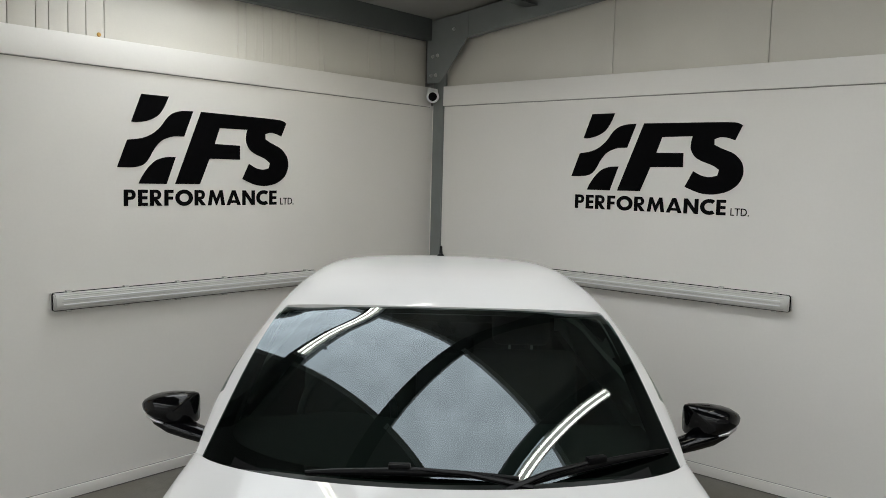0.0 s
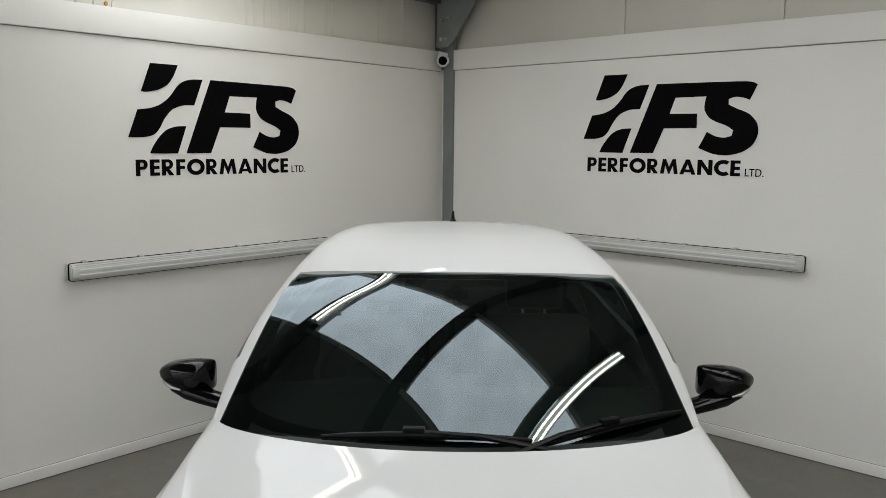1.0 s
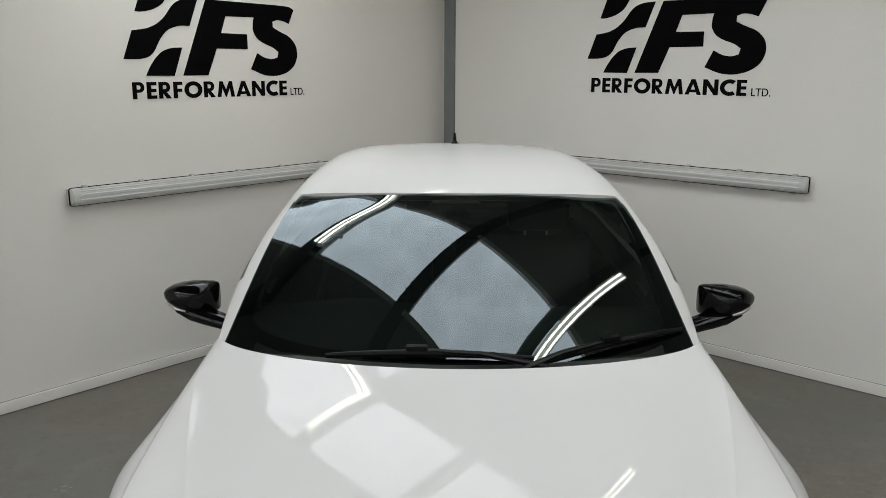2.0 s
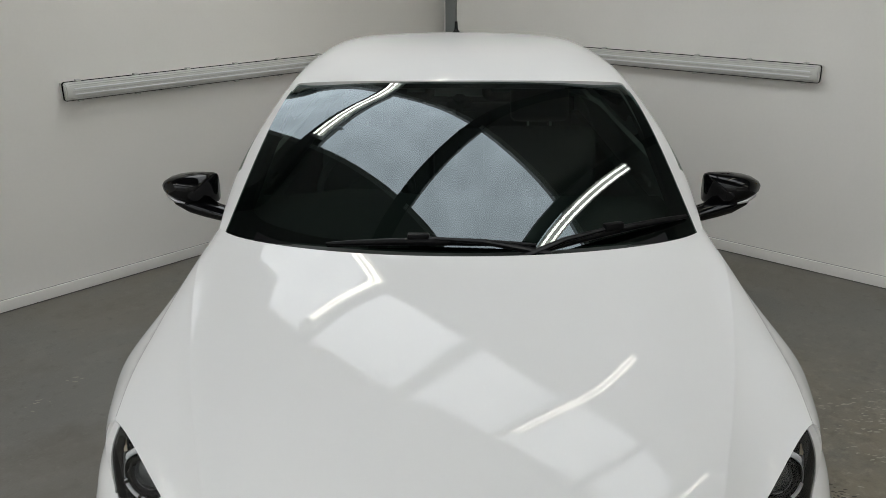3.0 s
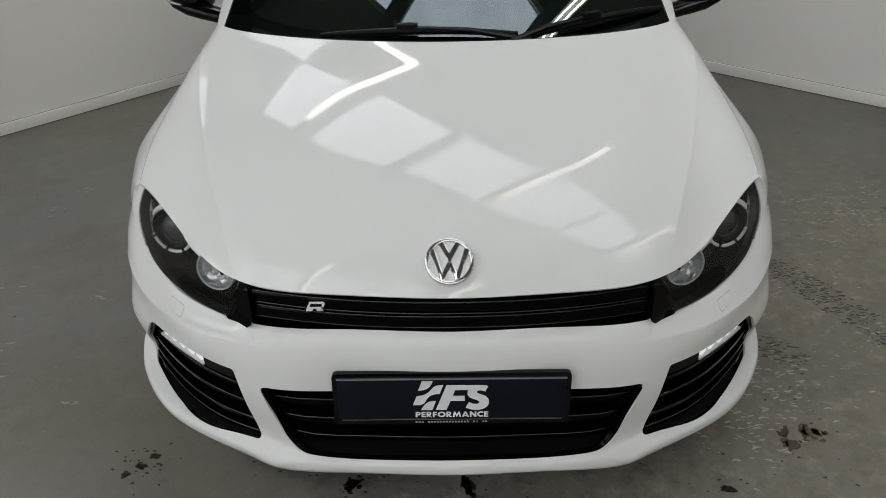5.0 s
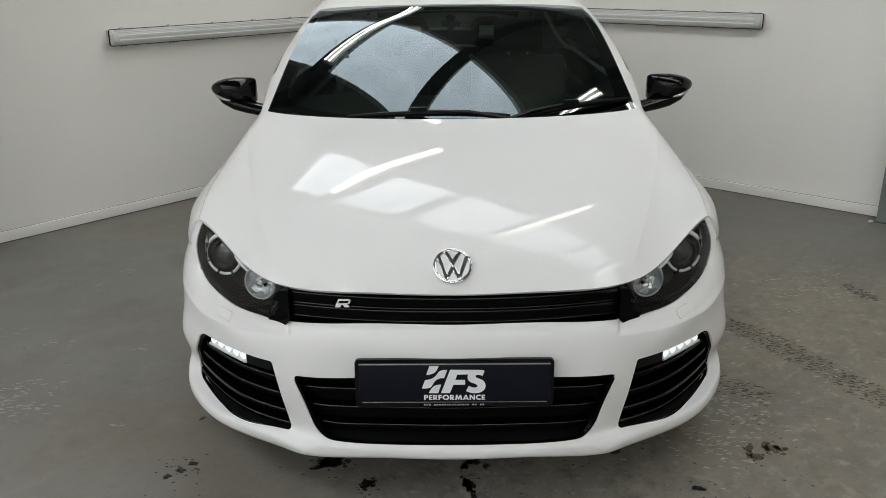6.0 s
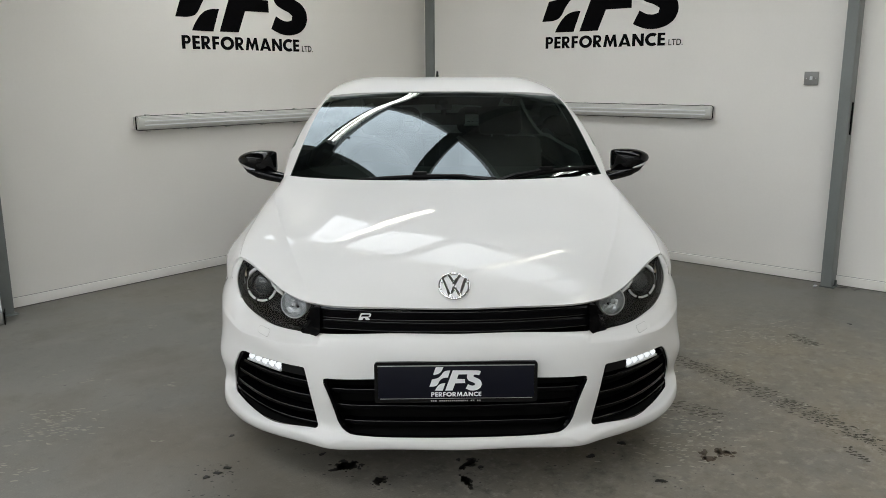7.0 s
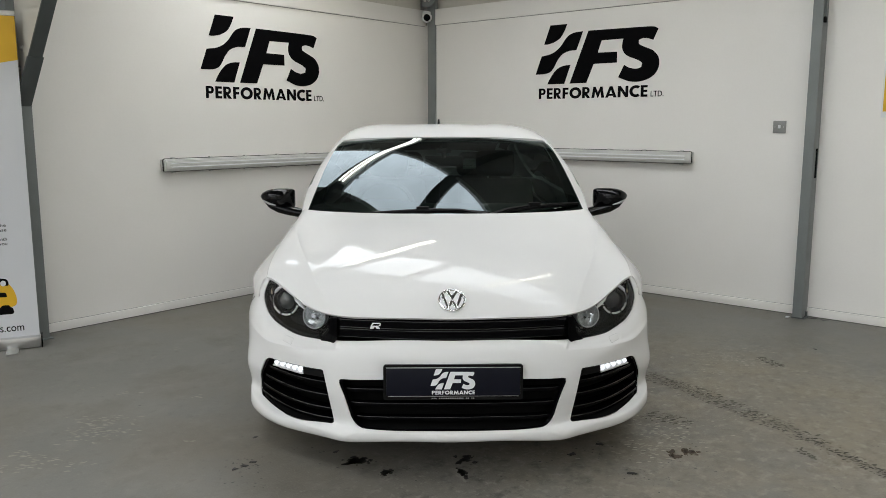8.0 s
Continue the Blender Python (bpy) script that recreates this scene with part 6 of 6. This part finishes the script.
shell = mesh_of("shell", mirror_shell(), GLOSS_BLACK)
for sg in (1, -1):
    dm = new("door_mirror")
    dm.parent = car
    tagged(dm, "gloss black door mirror with a clear indicator")
    part("shell", shell if sg > 0 else flipped(shell), GLOSS_BLACK, dm)
    part("foot", sweep([(sg * .765, 1.505, .915), (sg * .82, 1.528, .922), (sg * .875, 1.546, .932), (sg * .93, 1.557, .945), (sg * .98, 1.564, .964), (sg * 1.016, 1.568, .984)], [.036, .040, .044, .045, .036, .012], 16, flat=.64), GLOSS_BLACK, dm, "gloss black lower foot")
    part("indicator", sweep([(sg * .945, 1.502, .966), (sg * .978, 1.508, .973), (sg * 1.005, 1.525, .984), (sg * 1.024, 1.548, .996)], [.003, .006, .006, .003], 8), SATIN_METAL, dm, "clear silver indicator strip")

# ---- wipers ----
def wiper(ends, joint, pivot):
    wp = new("wiper")
    wp.parent = car
    tagged(wp, "black flat-blade wiper at rest")
    a, b = ends
    mid = [tuple(Vector(a).lerp(Vector(b), i / 8) + Vector((0, -.006, .012)) * math.sin(math.pi * i / 8)) for i in range(9)]
    part("blade", sweep(mid, [.006, .009, .010, .011, .012, .011, .010, .009, .006], 8), SATIN_BLACK, wp)
    part("rubber_edge", sweep([tuple(Vector(p) + Vector((0, .006, -.008))) for p in mid], .004, 6), MATT_BLACK, wp)
    part("arm", sweep([pivot, tuple(Vector(pivot).lerp(Vector(joint), .5) + Vector((0, -.004, .014))), joint], [.015, .011, .008], 8, flat=.7), SATIN_BLACK, wp)
    j = Vector(joint)
    d = (Vector(b) - Vector(a)).normalized()
    part("connector", box(-.032, .032, -.012, .012, -.008, .014, .005), SATIN_BLACK, wp, "", Matrix.Translation(j) @ Matrix.Rotation(math.atan2(d.y, d.x), 4, "Z"))


wiper(((-.392, 1.082, .966), (.219, 1.062, .970)), (-.122, 1.074, .988), (.258, 1.030, .955))
wiper(((.228, 1.042, .958), (.700, 1.250, .999)), (.453, 1.134, 1.002), (.152, 1.005, .943))
cowl_uv = [(-.60, .008), (.60, .008), (.60, .075), (-.60, .075)]
part("cowl", panel("cowl", SCREEN, cowl_uv, step=0.03, depth=0, lift=0.003), SATIN_BLACK, car, "black scuttle panel")

# ---- cabin inside ----
tub = box(-.74, .74, 1.35, 3.9, .28, .32)
box(-.74, -.70, 1.45, 3.8, .3, .88, into=tub)
box(.70, .74, 1.45, 3.8, .3, .88, into=tub)
box(-.60, .60, 1.14, 1.18, .3, .90, into=tub)
box(-.72, .72, 3.86, 3.9, .3, .95, into=tub)
part("cabin_lining", tub, CABIN, car)
dash = bmesh.new()
rows = []
for x in [-.70 + .1 * i for i in range(15)]:
    e = abs(x) / .70
    hood_ = .028 * math.exp(-((x + .36) / .16) ** 2)
    rows.append([dash.verts.new((x, y, z)) for y, z in ((1.0 + .18 * e ** 2, .945), (1.25 + .1 * e ** 2, .965), (1.45, .972 + hood_ * .6), (1.60, .965 + hood_), (1.68, .93 + hood_), (1.70, .80), (1.66, .55))])
for a, b in zip(rows, rows[1:]):
    for k in range(6):
        dash.faces.new((a[k], b[k], b[k + 1], a[k + 1]))
bmesh.ops.recalc_face_normals(dash, faces=dash.faces[:])
part("dashboard", shade(dash, 60), CABIN, car, "dark moulded dashboard")
wheel_m = Matrix.Translation((-.36, 1.86, .90)) @ Matrix.Rotation(radians(68), 4, "X")
stw = new("steering_wheel")
stw.parent = car
part("rim", sweep([tuple(wheel_m @ Vector((.18 * math.cos(a), .18 * math.sin(a), 0))) for a in [2 * math.pi * k / 32 for k in range(33)]], .015, 10, caps=False), SEAT_CLOTH, stw)
part("hub", lathe([(0, .03), (.05, .028), (.07, .01), (.06, -.05)], 20, wheel_m), CABIN, stw)
for a in (200, 340, 270):
    part("spoke", sweep([tuple(wheel_m @ Vector((r * math.cos(radians(a)), r * math.sin(radians(a)), 0))) for r in (.05, .12, .175)], .014, 8, flat=.6), SATIN_METAL, stw)
def seat(x, y, back, ring=False):
    st = new("seat")
    st.parent = car
    lean = Matrix.Translation((x, y, .50)) @ Matrix.Rotation(radians(-18), 4, "X")
    part("cushion", box(x - .25, x + .25, y - .5, y + .05, .38, .58, .06, segments=3), SEAT_CLOTH, st)
    part("backrest", box(-.25, .25, -.06, .08, 0, back, .06, segments=3), SEAT_CLOTH, st, "", lean)
    if ring:
        # open headrest: a padded loop that one can look through
        loop = fillet([(-.085, back + .03), (.085, back + .03), (.075, back + .17), (-.075, back + .17)], .04)
        part("headrest", sweep([(px, .01, pz) for px, pz in loop + loop[:1]], .027, 10, caps=False, up=(0, 1, 0)), SEAT_CLOTH, st, "padded loop headrest", lean)
    else:
        part("headrest", box(-.13, .13, -.05, .05, back + .02, back + .19, .04, segments=3), SEAT_CLOTH, st, "", lean)
        for dx in (-.05, .05):
            part("headrest_post", sweep([(dx, .01, back - .02), (dx, .01, back + .04)], .006, 8, up=(0, 1, 0)), SATIN_METAL, st, "", lean)


for x in (-.36, .36):
    seat(x, 2.25, .58)
    seat(x * .66, 3.12, .54, True)
rv = new("rear_view_mirror")
rv.parent = car
part("stalk", sweep([(0, 1.755, 1.285), (0, 1.775, 1.245), (0, 1.785, 1.22)], [.024, .016, .012], 8), MATT_BLACK, rv)
part("shell", box(-.115, .115, 1.785, 1.815, 1.165, 1.228, .014, segments=3), MATT_BLACK, rv)
part("glass", box(-.105, .105, 1.815, 1.818, 1.172, 1.221), CHROME, rv)
part("sensor_pod", box(-.045, .045, 1.745, 1.81, 1.245, 1.275, .012), MATT_BLACK, rv)

# ---- wheels and underside ----
under = box(-.80, .80, .55, 3.95, .17, .24, .02)
part("underside", under, MATT_BLACK, car)
part("engine_bay", box(-.50, .50, .36, 1.0, .24, .56, .02), MATT_BLACK, car)
rim_bm = lathe([(.05, .02), (.06, .045), (.03, .05)], 20)
for k in range(5):
    a = 2 * math.pi * k / 5
    for off in (-.12, .12):
        sweep([(r * math.cos(a + off * (1.6 - r * 2)), r * math.sin(a + off * (1.6 - r * 2)), z) for r, z in ((.05, .03), (.12, .035), (.22, .02))], [.016, .014, .016], 8, rim_bm)
lathe([(.20, -.10), (.21, .02), (.225, .03), (.232, .025), (.23, -.10)], 40, None, rim_bm)
rim_me = mesh_of("rim", rim_bm, SATIN_METAL)
tyre_me = mesh_of("tyre", lathe([(.228, -.10), (.26, -.112), (.30, -.112), (.318, -.10), (.322, -.07), (.322, .05), (.318, .08), (.30, .092), (.26, .092), (.228, .08)], 48), RUBBER)
for x, y in ((.80, .87), (-.80, .87), (.80, 3.45), (-.80, 3.45)):
    wh = new("wheel")
    wh.parent = car
    wh.matrix_basis = Matrix.Translation((x, y, .322)) @ Matrix.Rotation(radians(90 if x > 0 else -90), 4, "Y")
    part("rim", rim_me, SATIN_METAL, wh)
    part("tyre", tyre_me, RUBBER, wh)
    part("brake_disc", lathe([(.06, -.03), (.15, -.03), (.15, -.05), (.06, -.05)], 24), SATIN_METAL, wh)
for x, y in ((.62, .87), (-.62, .87), (.62, 3.45), (-.62, 3.45)):
    bm = bmesh.new()
    rows = [[bm.verts.new((x + dx, y + .36 * math.cos(a), .32 + .36 * math.sin(a))) for dx in (-.22, .24)] for a in [math.pi * (k / 16) for k in range(17)]]
    for a, b in zip(rows, rows[1:]):
        bm.faces.new((a[0], a[1], b[1], b[0]))
    part("wheel_arch_liner", bm, MATT_BLACK, car)
